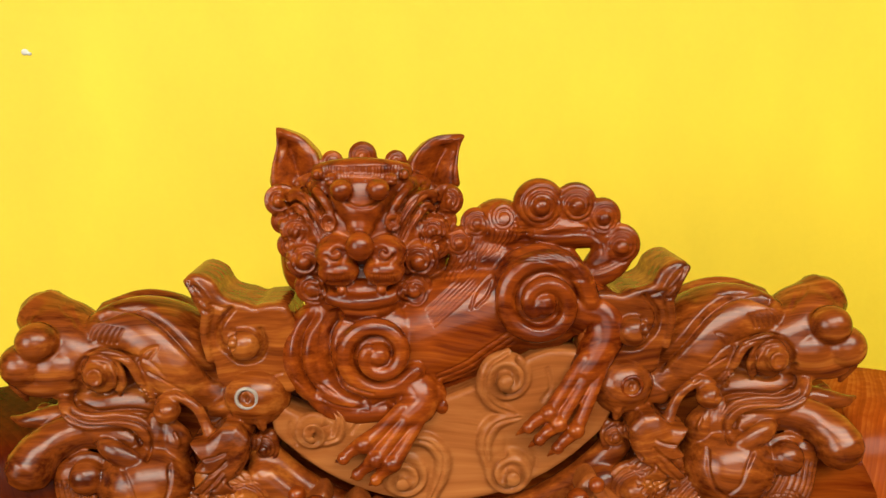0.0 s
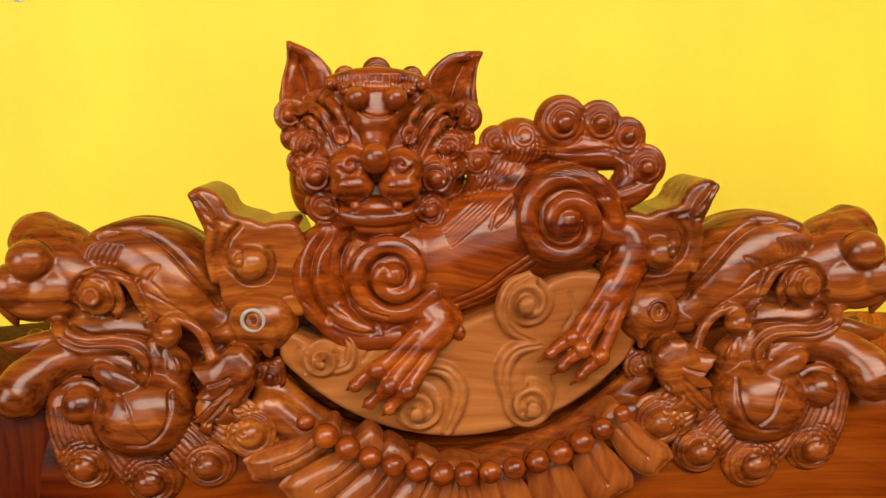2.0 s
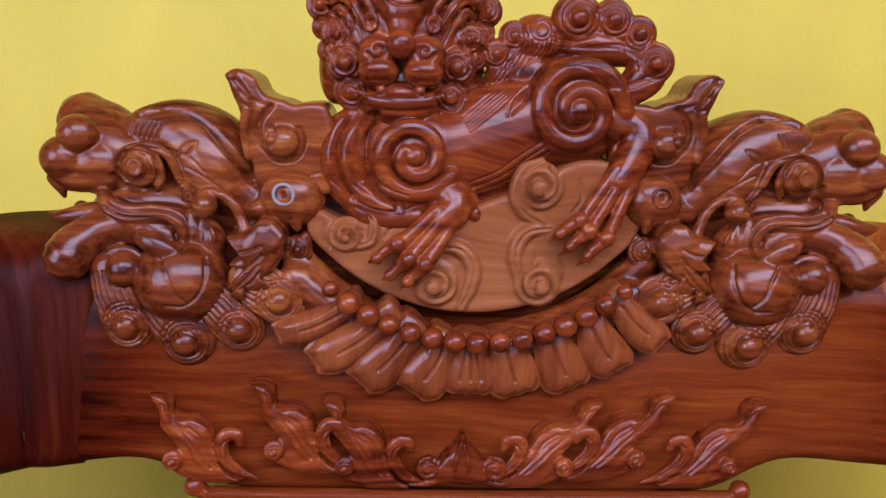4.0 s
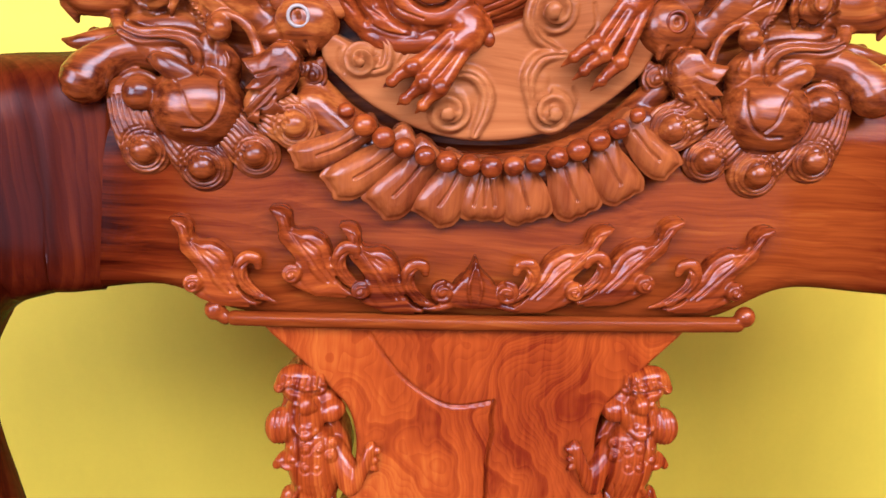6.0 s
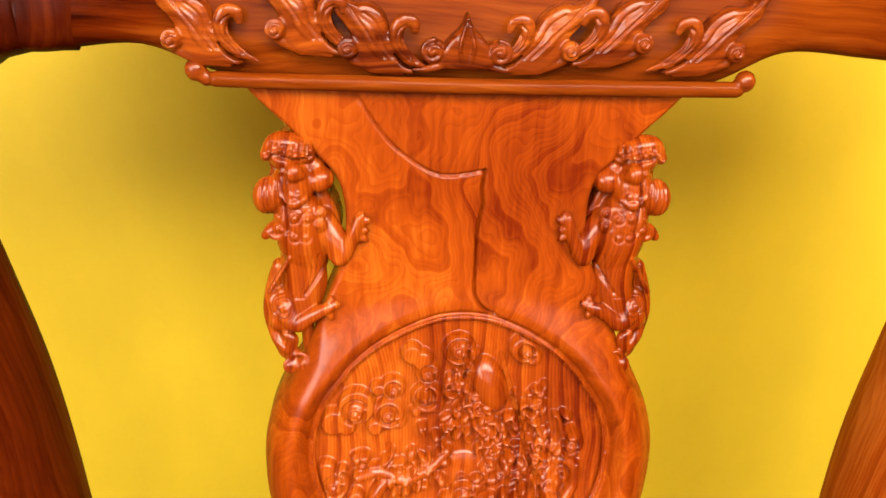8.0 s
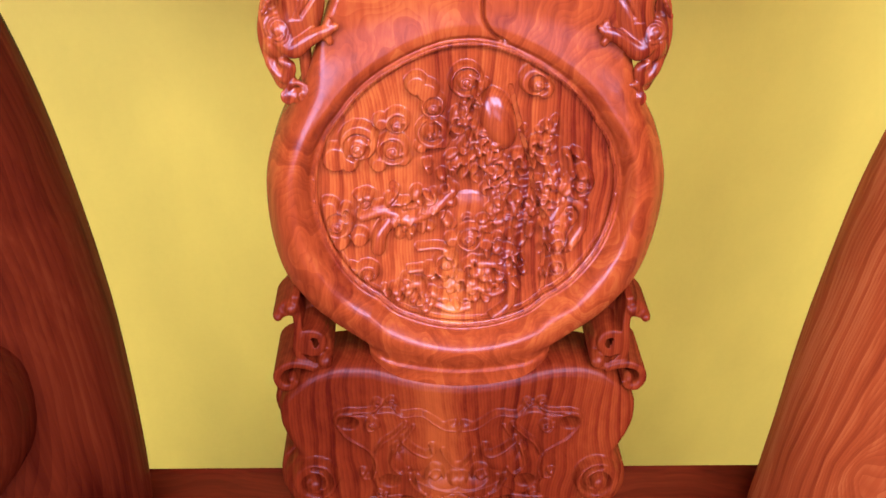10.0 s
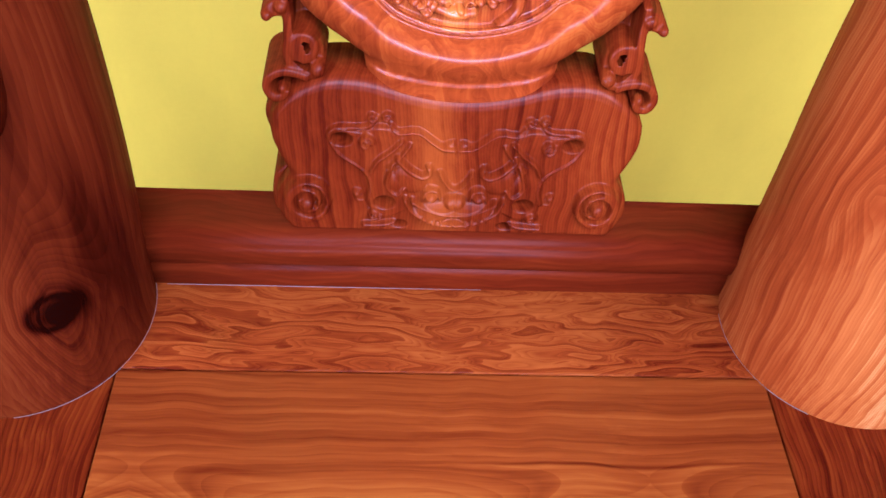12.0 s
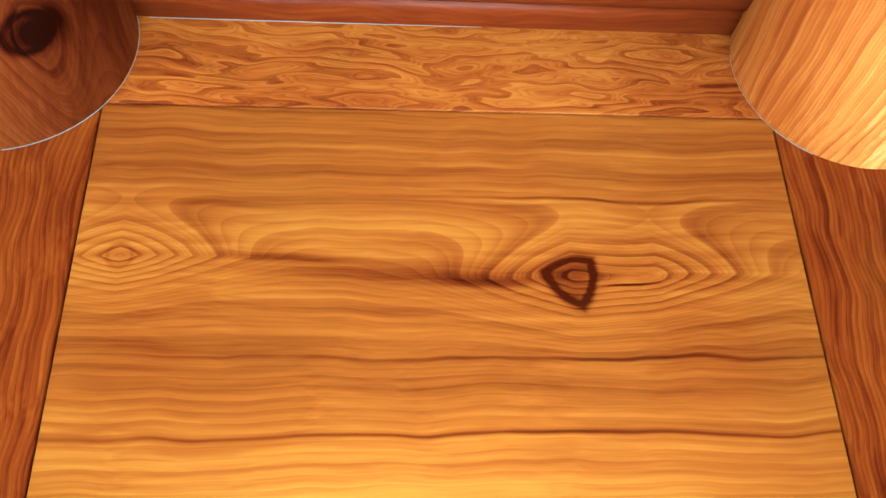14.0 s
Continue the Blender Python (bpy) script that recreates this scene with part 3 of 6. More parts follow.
# posts: round trunks that rise from the floor, swell outwards and bend in to meet the rail
def bent_trunk(rows, side, steps=6, n=72):
    """A log along rows of centre (x, y, z), half width across the bend, half depth and squareness."""
    line = ease(rows, steps)
    way = np.gradient(line[:, :3], axis=0)
    v, f = [], []
    for (x, y, z, half, deep, square), d in zip(line, way):
        d = Vector(d).normalized()
        across = Vector((-d.z, 0, d.x)).normalized()
        back = d.cross(across)
        for k in range(n):
            a = 2 * math.pi * k / n
            ca, sa = math.cos(a), math.sin(a)
            p = across * (abs(ca) ** (2 / square) * math.copysign(half, ca)) + back * (abs(sa) ** (2 / square) * math.copysign(deep, sa))
            tilt = 0.19 * p.z * min(1.0, max(0.0, (square - 2.2) / 1.5))
            v.append((side * (x + p.x) * 0.001, (y + p.y + tilt) * 0.001, (z + p.z) * 0.001))
    m = len(line)
    for i in range(m - 1):
        f += [(i * n + k, i * n + (k + 1) % n, (i + 1) * n + (k + 1) % n, (i + 1) * n + k) for k in range(n)]
    f += [tuple(range(n))[::-1], tuple((m - 1) * n + k for k in range(n))]
    mesh = bpy.data.meshes.new("trunk")
    mesh.from_pydata(v, [], f)
    bm = bmesh.new()
    bm.from_mesh(mesh)
    bmesh.ops.recalc_face_normals(bm, faces=bm.faces[:])
    bpy.data.meshes.remove(mesh)
    return bm


TRUNK = {-1: [(308, 282, 0, 92, 90, 2), (308, 282, 250, 92, 90, 2), (311, 284, 450, 92, 90, 2), (310, 300, 565, 94, 92, 2), (316, 318, 635, 96, 94, 2), (323, 332, 690, 97, 95, 2), (336, 352, 750, 97, 95, 2),
              (351, 371, 800, 97, 94, 2), (371, 391, 850, 97, 90, 2), (392, 412, 900, 96, 86, 2.1), (398, 434, 942, 92, 82, 2.2), (388, 454, 988, 86, 77, 2.4), (357, 472, 1032, 81, 73, 2.7), (312, 487, 1059, 76, 70, 3.4),
              (268, 494, 1068, 70, 65, 5.5), (247, 495, 1069, 68.8, 64, 6.5), (242.5, 496, 1069, 67, 61.5, 6.5)],
         1: [(308, 282, 0, 92, 90, 2), (308, 282, 250, 92, 90, 2), (311, 284, 450, 92, 90, 2), (320, 300, 565, 94, 92, 2), (329, 318, 635, 96, 94, 2), (338, 332, 690, 97, 95, 2), (352, 352, 750, 97, 95, 2),
             (371, 371, 800, 97, 94, 2), (391, 391, 850, 97, 90, 2), (412, 414, 900, 95, 86, 2.1), (422, 438, 945, 90, 80, 2.2), (411, 460, 992, 83, 74, 2.4), (380, 477, 1037, 77, 69, 2.7), (335, 488, 1064, 73, 66, 3.0),
             (292, 493, 1073, 71, 62, 3.4), (262, 496, 1074, 69, 59, 4.0), (252, 497, 1074, 66, 56, 4.0)]}
for side in (-1, 1):
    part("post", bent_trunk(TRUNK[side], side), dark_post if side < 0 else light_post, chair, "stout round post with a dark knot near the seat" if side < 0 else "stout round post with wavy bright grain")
    wide = 0 if side < 0 else 24
    arm = ease([(312, 330, 688, 40), (292, 255, 690, 48), (312, 150, 698, 48), (340, 0, 705, 46), (350, -120, 700, 46)], 5)
    part("armrest", loft([((side * (x + wide), y, z), (r, 0, 0), (0, 0, r)) for x, y, z, r in arm], n=32, power=2.6), dark_post, chair, "stout rounded armrest running forward from the post")
    part("front_leg", loft([((side * 350, -140, z), (r, 0, 0), (0, r, 0)) for z, r in ((0, 60), (40, 66), (300, 56), (450, 55), (640, 52), (720, 46), (752, 30))], n=32), dark_post, chair)

# seat boards on an apron
part("burl_plank", block(-0.2355, 0.2395, 0.2355, 0.335, 0.415, 0.450, 0.0012), burl_wood, chair, "rear seat plank with lively burl figure")
part("seat_plank", block(-0.2355, 0.2395, -0.215, 0.2345, 0.415, 0.450, 0.0012), seat_wood, chair, "broad golden seat plank with two knots")
for side in (-1, 1):
    x0, x1 = (-0.41, -0.2370) if side < 0 else (0.2410, 0.41)
    part("side_plank", block(x0, x1, -0.215, 0.335, 0.415, 0.4495, 0.0015), side_wood, chair)
part("apron", block(-0.40, 0.40, -0.205, 0.36, 0.30, 0.413, 0.006), base_wood, chair)

# back rail: a moulded sill with a cove down to the seat
prof = ease([(312, 440), (312.5, 458), (314, 467), (318, 471), (315, 474), (311, 478), (309.5, 488), (311, 494), (315, 497), (318, 501), (325, 504), (345, 505), (357, 505), (361, 501), (361, 440)], 4)
bm = bmesh.new()
ends = [[bm.verts.new((x, y * 0.001, z * 0.001)) for y, z in prof] for x in (-0.33, 0.33)]
for k in range(len(prof)):
    j = (k + 1) % len(prof)
    bm.faces.new((ends[0][k], ends[1][k], ends[1][j], ends[0][j]))
bm.faces.new(ends[0])
bm.faces.new(ends[1][::-1])
bmesh.ops.recalc_face_normals(bm, faces=bm.faces[:])
part("back_rail", bm, base_wood, chair, "dark moulded back rail with a cove above the seat")

# thin pale lines in the joints round the seat
form = Form()
form.tube([(-214, 311.5, 450, 0.35), (-120, 311.6, 450, 0.4), (-40, 311.8, 450, 0.3), (30, 312, 450, 0.2)], n=8)
form.make("joint_polish", pale_joint, chair, "thin pale line in the joint")
for side, start, stop in ((-1, -80, 30), (1, -60, 10)):
    form = Form()
    form.tube([(side * (311 - 92.6 * math.cos(radians(a))), 284 + 90.6 * math.sin(radians(a)), 449.8, 0.32) for a in range(start, stop + 1, 6)], n=8, steps=2)
    form.make("joint_polish", pale_joint, chair, "thin pale line in the joint")

# ---- crest: the board under the lion, its flame wings, beads and petals ----
form = Form()
arc = [(120 * math.sin(radians(a)), 1217 - 120 * math.cos(radians(a))) for a in range(-52, 53, 8)]
form.slab(arc + [(104, 1168), (95, 1182), (60, 1188), (20, 1168), (-30, 1152), (-70, 1150), (-92, 1158)], 444, 478, round_off=3)
for c, size, hand, start, tail in (
        ((-72.3, 442, 1142.8), 9.6, 1, 20, [(-64.9, 443, 1137.0, 2.6), (-58.1, 443, 1140.1, 2.8), (-56.6, 443, 1150.0, 2.2), (-60.5, 444, 1156.0, 1.0)]),
        ((-20.7, 441, 1115.1), 12.5, -1, 120, [(-5.1, 443, 1101.6, 2.6), (0.1, 443, 1114.7, 3.6), (1.0, 443, 1126.1, 3.8), (-6.7, 443, 1136.0, 3.6), (-19.0, 444, 1136.2, 2.6), (-27.0, 444, 1129.0, 1.2)]),
        ((37.4, 441, 1173.5), 13.0, -1, 60, [(42.5, 444, 1151.2, 1.4), (30.0, 443, 1157.8, 3.4), (24.6, 443, 1168.9, 3.8), (28.1, 443, 1181.4, 3.4), (38.0, 444, 1187.5, 2.0)]),
        ((39.2, 441, 1116.5), 13.0, 1, 100, [(26.9, 443, 1120.7, 2.6), (25.1, 443, 1135.4, 3.8), (31.8, 443, 1146.6, 3.8), (45.7, 444, 1148.9, 1.6)])):
    form.ball((c[0], c[1] + 4, c[2]), (size * 1.1, 9.5, size * 1.1))
    form.ball((c[0] + size * 0.08 * hand, c[1] - 5.5, c[2]), (size * 0.42, 4.5, size * 0.42))
    form.whorl((c[0], c[1] - 4, c[2]), size * 0.98, 1.3, hand, start, size * 0.19, 6.0, 0.34, 22)
    form.tube([(x, y + 0.5, z, r * 1.25) for x, y, z, r in tail], flat=0.8)
    form.dig([(x, y - 5, z) for x, y, z, r in tail], 0.9, 1.6, 22)
form.ball((31.5, 448, 1132.0), (8, 5.5, 15), turn=-20)
form.ball((-11.0, 448, 1124.0), (12, 5, 11))
for line in ([(-84.8, 443, 1148.5), (-84.9, 443, 1141.0), (-81.6, 443, 1135.0)], [(-81.0, 443, 1155.7), (-74.0, 443, 1158.0), (-65.0, 443, 1158.6)], [(-50.2, 443, 1141.5), (-46.4, 443, 1147.8), (-41.8, 443, 1150.3)], [(57.9, 443, 1158.6), (62.4, 443, 1166.5), (60.5, 443, 1177.6)],
             [(52.0, 443, 1112.0), (55.0, 443, 1122.0), (52.0, 443, 1130.0)]):
    form.dig(line, 1.1, 1.6, 12)
form.make("crest_board", board_wood, chair, "pale rounded crest board with raised cloud curls", voxel=0.9)

# the dished channel between board and beads
form = Form()
form.slab([(127 * math.sin(radians(a)), 1213 - 127 * math.cos(radians(a))) for a in range(-56, 57, 8)] + [(70, 1190), (-70, 1190)], 466, 492)
ring = [(133 * math.sin(radians(a)), 450, 1214 - 133 * math.cos(radians(a)), 9) for a in range(-50, 51, 10)]
form.tube(ring)
form.tube([(140 * math.sin(radians(a)), 444, 1214 - 140 * math.cos(radians(a)), 11) for a in range(-46, 47, 8)])
form.make("crest_channel", dragon_wood, chair, voxel=1.4)

for k in range(15):
    a = radians(-39.6 + 80.4 * k / 14)
    form = Form()
    grow = 6.5 - 1.5 * (k in (0, 14)) - 0.4 * math.sin(k * 5.0)
    form.ball((2 + 127.3 * math.sin(a), 420 + 3 * abs(math.sin(a)), 1214 - 127.3 * math.cos(a)), (grow, grow * 0.95, grow * 0.97), n=22)
    form.make("bead", carved, chair)


def petal(base, tip, half, lobes):
    """A cupped petal from its root under the beads to its lobed tip, domed inside a thin raised lip, with a crease."""
    f = Form()
    ax, az = tip[0] - base[0], tip[1] - base[1]
    long = math.hypot(ax, az)
    ux, uz = ax / long, az / long

    def at(s, w):
        bow = math.copysign(2.2, -ux) * abs(ux) * 4 * s * (1 - s)
        return (base[0] + ax * s - uz * w * half + -uz * bow, base[1] + az * s + ux * w * half + ux * bow)

    side = ((-0.25, 0.66), (0.1, 0.8), (0.35, 0.98), (0.6, 1.09), (0.84, 1.1), (0.98, 0.92))
    tips = ((1.06, 0.62), (1.03, 0.3), (1.07, 0.0)) if lobes > 1 else ((1.07, 0.68), (1.05, 0.34), (1.06, 0.0))
    rim = list(side) + list(tips) + [(s, -w) for s, w in tips[-2::-1]] + [(s, -w) for s, w in side[::-1]]
    f.slab([at(s, w) for s, w in rim], 430.0, 448, steps=4, round_off=1.4)
    f.pillow([at(-0.25 + (s + 0.25) * 0.95, w * 0.9) for s, w in rim], 431.5, 7.5, 446, full=0.8)
    for w in ((-0.42, 0.0, 0.42) if abs(ux) < 0.12 else (0.02,)):
        p0, p1, p2 = at(0.0, w * 0.4), at(0.35, w * 0.75), at(0.66, w)
        f.dig([(p0[0], 423, p0[1]), (p1[0], 423, p1[1]), (p2[0], 423, p2[1])], 0.95, 1.9, 20)
    f.make("petal", petal_wood, chair, voxel=0.7, smooth=1)


for base, tip, half, lobes in (((-72.2, 1101.7), (-109.0, 1086.8), 8.5, 1), ((-51.1, 1094.0), (-88.7, 1071.1), 11.5, 1), ((-35.8, 1087.0), (-62.5, 1059.1), 13.5, 1), ((-15.1, 1080.8), (-32.8, 1054.0), 14.5, 1), ((1.2, 1081.2), (0.2, 1053.1), 14.8, 2),
                               ((20.9, 1080.7), (29.7, 1053.4), 14.5, 2), ((46.8, 1085.8), (60.3, 1057.6), 14.0, 2), ((69.1, 1094.8), (86.1, 1068.7), 13.0, 1), ((85.0, 1108.0), (110.5, 1085.0), 10.0, 1)):
    petal(base, tip, half, lobes)

for flip in (False, True):
    form = Form(flip, 4.0 if flip else 0.0)
    form.slab([(-138.9, 1231.6), (-132.3, 1234.2), (-123.9, 1230.0), (-119.6, 1222.2), (-113.9, 1219.2), (-108.1, 1218.0), (-101.7, 1215.5), (-95.8, 1216.7), (-84.1, 1214.8), (-78.2, 1194.0), (-81.1, 1166.1), (-100.6, 1168.9), (-121.5, 1169.1), (-126.2, 1183.8), (-130.4, 1199.1), (-132.4, 1211.3), (-136.5, 1221.2)], 445, 488, round_off=3)
    form.tube([(-137.2, 446, 1230.2, 2.4), (-132.2, 444, 1224.6, 3.4), (-127.5, 444, 1214.7, 3.2), (-129.6, 445, 1201.1, 2.6), (-127.7, 446, 1185.6, 2.2)])
    form.ball((-107.8, 443, 1194.6), (9.0, 7.5, 9.0))
    form.dig([(-114.6, 445, 1214.5), (-120.8, 445, 1206.4), (-121.5, 445, 1198.0), (-117.7, 445, 1191.2), (-113.2, 444, 1195.0), (-113.4, 443, 1201.3)], 2.8, 4.5)
    form.dig([(-117.7, 445, 1191.2), (-111.5, 445, 1185.0), (-101.1, 445, 1186.1), (-96.9, 445, 1194.7), (-99.0, 445, 1202.3)], 2.4, 3.6)
    form.dig([(-135.8, 446, 1230.2), (-131.0, 446, 1222.5), (-124.3, 446, 1217.4), (-116.3, 446, 1214.3)], 0.9, 1.2)
    form.dig([(-132.7, 446, 1224.3), (-130.2, 446, 1215.9), (-125.1, 446, 1213.5)], 0.8, 1.0)
    form.dig([(-112.3, 446, 1171.5), (-100.2, 446, 1174.4), (-88.2, 446, 1177.4)], 0.8, 0.8)
    form.make("flame_wing", dragon_wood, chair, "flame-shaped wing of the crest with a round bud", voxel=0.85)

# ---- the crouching lion on top ----
lion = Form()
L = lion.tube
# head
lion.ball((-43.4, 478, 1253.8), (43, 30, 33))
lion.ball((-75.8, 482, 1246.4), (15, 17, 32), turn=-12)
lion.ball((-9.2, 482, 1246.1), (15, 17, 32), turn=12)
lion.ball((-43.0, 478, 1278.6), (40, 22, 11))
L([(-65.8, 464, 1287.8, 4.5), (-55.0, 458, 1289.5, 5.5), (-42.2, 455, 1290.1, 6), (-29.9, 458, 1289.5, 5.5), (-18.4, 464, 1287.8, 4.5)])
lion.comb([(-64.7, 458, 1291.2), (-64.9, 458, 1284.0)], [(-19.2, 458, 1291.3), (-19.2, 458, 1284.0)], 26, 0.55, 0.9, 20)
lion.ball((-43.7, 476, 1226.3), (33, 26, 26))
for x, hand in ((611, 1), (725, -1)):
    lion.ball((-56.8, 448, 1244.3) if x == 611 else (-28.8, 448, 1244.2), (11.5, 11.5, 10.5))
    lion.whorl((-55.1, 438, 1246.4) if x == 611 else (-30.0, 438, 1246.3), 6.0, 0.9, hand, 200 if hand > 0 else -20, 2.0, 3.0, 0.25)
lion.ball((-42.7, 440, 1249.7), (7.6, 7.5, 8.2))
L([(-42.6, 460, 1276.0, 17), (-42.5, 458, 1274.3, 19), (-42.5, 455, 1272.3, 17), (-42.4, 450, 1265.8, 12), (-42.5, 448, 1260.7, 8)], flat=0.7)
L([(-62.9, 462, 1279.5, 8), (-53.1, 458, 1281.3, 9), (-42.4, 456, 1281.9, 9), (-31.7, 458, 1281.3, 9), (-20.9, 462, 1279.5, 8)], flat=0.8)
lion.dig([(-50.2, 444, 1273.3), (-45.9, 442, 1271.1), (-41.0, 441, 1270.5), (-35.8, 442, 1271.3), (-32.3, 444, 1273.5)], 1.0, 1.4)
for c, r in (((-52.1, 443, 1279.8), 6.2), ((-32.3, 443, 1279.8), 6.2), ((-58.1, 450, 1284.6), 3.8), ((-25.8, 450, 1284.3), 3.8), ((-65.6, 454, 1286.9), 3.3), ((-18.7, 454, 1286.6), 3.3), ((-50.5, 450, 1271.9), 3.5), ((-33.6, 450, 1271.9), 3.5)):
    lion.ball(c, r)
for c, r in (((-60.1, 480, 1295.1), 6.5), ((-42.8, 482, 1298.2), 8.3), ((-23.6, 480, 1295.1), 6.5)):
    lion.bun((c[0], c[1], c[2] - 3.5), r, 2.2)
    lion.ball((c[0], c[1] + 4, c[2] - 7), (r * 1.1, 8, r * 0.9))
# ears
lion.slab([(-96.6, 1277.6), (-95.3, 1288.4), (-91.8, 1298.2), (-90.7, 1305.2), (-92.0, 1310.3), (-85.6, 1309.1), (-77.7, 1305.5), (-71.9, 1300.1), (-68.0, 1294.6), (-67.6, 1285.3), (-73.5, 1276.0), (-86.8, 1272.9)], 481, 500, round_off=4)
L([(-93.7, 482, 1279.2, 2.2), (-93.4, 482, 1288.4, 1.8), (-90.6, 482, 1299.9, 1.5), (-91.2, 484, 1310.4, 1.0)])
L([(-68.3, 480, 1285.3, 2.2), (-70.4, 482, 1295.1, 1.8), (-78.6, 484, 1304.4, 1.5), (-90.4, 485, 1310.4, 1.0)])
lion.dig([(-79.5, 481, 1272.1), (-81.6, 481, 1286.4), (-84.9, 481, 1298.9)], 11, 8, 30)
lion.slab([(-17.9, 1276.0), (-17.9, 1288.4), (-12.8, 1296.5), (-6.5, 1302.0), (1.1, 1305.1), (9.3, 1306.0), (16.2, 1305.4), (13.1, 1300.2), (11.6, 1293.1), (12.3, 1283.8), (13.0, 1275.9), (-1.4, 1271.2)], 481, 500, round_off=4)
L([(11.3, 482, 1278.5, 2.2), (10.6, 482, 1288.4, 1.8), (11.8, 482, 1298.2, 1.5), (15.5, 484, 1305.4, 1.0)])
L([(-15.0, 480, 1285.3, 2.2), (-11.5, 482, 1294.5, 1.8), (-1.6, 484, 1303.4, 1.5), (14.6, 485, 1305.9, 1.0)])
lion.dig([(-2.9, 481, 1271.5), (0.2, 481, 1287.4), (5.4, 481, 1297.8)], 11, 8, 30)
# eyes under their lids
for c in ((-60.0, 452, 1261.4), (-24.8, 452, 1261.3)):
    lion.ball(c, 5.0)
    x, y, z = c
    L([(x + 3.6 * math.cos(a), y - 4, z + 4.4 * math.sin(a), 1.1) for a in np.linspace(0, 5.6, 9)], steps=2, n=8)
for line in ([(-63.0, 455, 1253.2, 2), (-66.1, 453, 1264.5, 2.6), (-71.4, 455, 1272.4, 3), (-78.2, 459, 1275.2, 2.6), (-84.0, 462, 1271.6, 2)], [(-66.2, 457, 1251.6, 2), (-71.8, 456, 1262.0, 2.6), (-77.7, 458, 1268.4, 2.6), (-82.7, 462, 1266.2, 1.6)],
             [(-69.4, 459, 1248.4, 2), (-75.8, 459, 1255.3, 2.4), (-80.7, 462, 1261.7, 2)], [(-58.8, 450, 1266.7, 2.2), (-62.2, 451, 1273.4, 2.6), (-66.8, 455, 1278.2, 2.4)],
             [(-21.8, 455, 1253.0, 2), (-18.2, 453, 1264.4, 2.6), (-12.8, 455, 1272.3, 3), (-6.0, 459, 1275.1, 2.6), (-1.0, 462, 1271.4, 2)], [(-18.8, 457, 1251.4, 2), (-12.8, 456, 1261.9, 2.6), (-6.7, 458, 1268.3, 2.6), (-2.2, 462, 1266.0, 1.6)],
             [(-15.7, 459, 1248.2, 2), (-9.0, 459, 1255.1, 2.4), (-4.0, 462, 1261.5, 2)], [(-25.4, 450, 1266.6, 2.2), (-21.8, 451, 1273.3, 2.6), (-17.5, 455, 1278.1, 2.4)]):
    L(line)
lion.comb([(-65.8, 452, 1249.0), (-70.7, 450, 1259.5), (-77.8, 454, 1269.5), (-86.4, 462, 1269.2)], [(-58.1, 448, 1256.0), (-62.5, 446, 1269.8), (-70.8, 450, 1277.4), (-80.4, 458, 1277.3)], 6, 0.8, 1.1, 18)
lion.comb([(-18.9, 452, 1248.8), (-13.6, 450, 1259.3), (-6.3, 454, 1269.4), (2.0, 462, 1269.0)], [(-26.4, 448, 1255.9), (-21.3, 446, 1269.7), (-13.0, 450, 1277.4), (-3.7, 458, 1277.2)], 6, 0.8, 1.1, 18)
lion.comb([(-79.5, 460, 1264.8), (-85.1, 462, 1255.1), (-84.9, 462, 1243.7)], [(-70.4, 456, 1257.6), (-74.5, 456, 1247.2), (-80.5, 460, 1233.2)], 4, 0.8, 1.0, 18)
lion.comb([(-4.4, 460, 1264.6), (0.9, 462, 1254.8), (-0.3, 462, 1243.3)], [(-13.7, 456, 1257.4), (-9.8, 456, 1246.9), (-5.3, 460, 1232.7)], 4, 0.8, 1.0, 18)
lion.dig([(-62.1, 452, 1283.1), (-53.1, 449, 1285.5), (-42.1, 448, 1286.0), (-31.1, 449, 1285.5), (-21.7, 452, 1283.1)], 0.8, 1.0, 18)
for c in ((-59.6, 447, 1261.6), (-24.9, 447, 1261.6)):
    lion.dig([(c[0] - 0.5, c[1], c[2]), (c[0], c[1], c[2] + 0.3), (c[0] + 0.5, c[1], c[2])], 1.6, 2.6)
for side in (-1, 1):
    for px_, pz_, y, r in ((62, 1255, 474, 17), (58, 1236, 474, 18), (54, 1214, 474, 18), (48, 1194, 476, 16)):
        lion.ball((-14.5 + side * (px_ - 12), y, pz_), (r, 16, r * 0.9))
# mane curls down both cheeks
for c, r, hand in (((-88.4, 466, 1271.1), 9.5, 1), ((-79.4, 459, 1255.3), 9.5, 1), ((-87.5, 468, 1259.0), 7.5, -1), ((-74.1, 455, 1239.2), 11.5, 1), ((-71.1, 457, 1223.4), 10.5, -1), ((-83.5, 464, 1245.9), 8.0, -1),
                   ((5.4, 466, 1270.4), 9.5, -1), ((-2.9, 460, 1254.4), 9.5, -1), ((3.8, 468, 1258.7), 7.5, 1), ((-11.0, 455, 1238.5), 11.5, -1), ((-13.7, 457, 1221.2), 10.5, 1), ((-0.8, 464, 1244.3), 8.0, 1)):
    lion.bun(c, r, 2.2, hand, 30, half=1.0, cut=1.6)
# mouth
for c in ((-55.1, 446, 1235.3), (-30.1, 446, 1235.2)):
    lion.ball(c, (11.5, 10.5, 9))
lion.comb([(-60.6, 440, 1235.2), (-61.5, 442, 1229.7)], [(-47.9, 440, 1234.5), (-48.0, 442, 1229.0)], 9, 0.7, 1.1)
lion.comb([(-36.8, 440, 1234.5), (-36.9, 442, 1228.9)], [(-24.0, 440, 1235.0), (-23.4, 442, 1229.4)], 9, 0.7, 1.1)
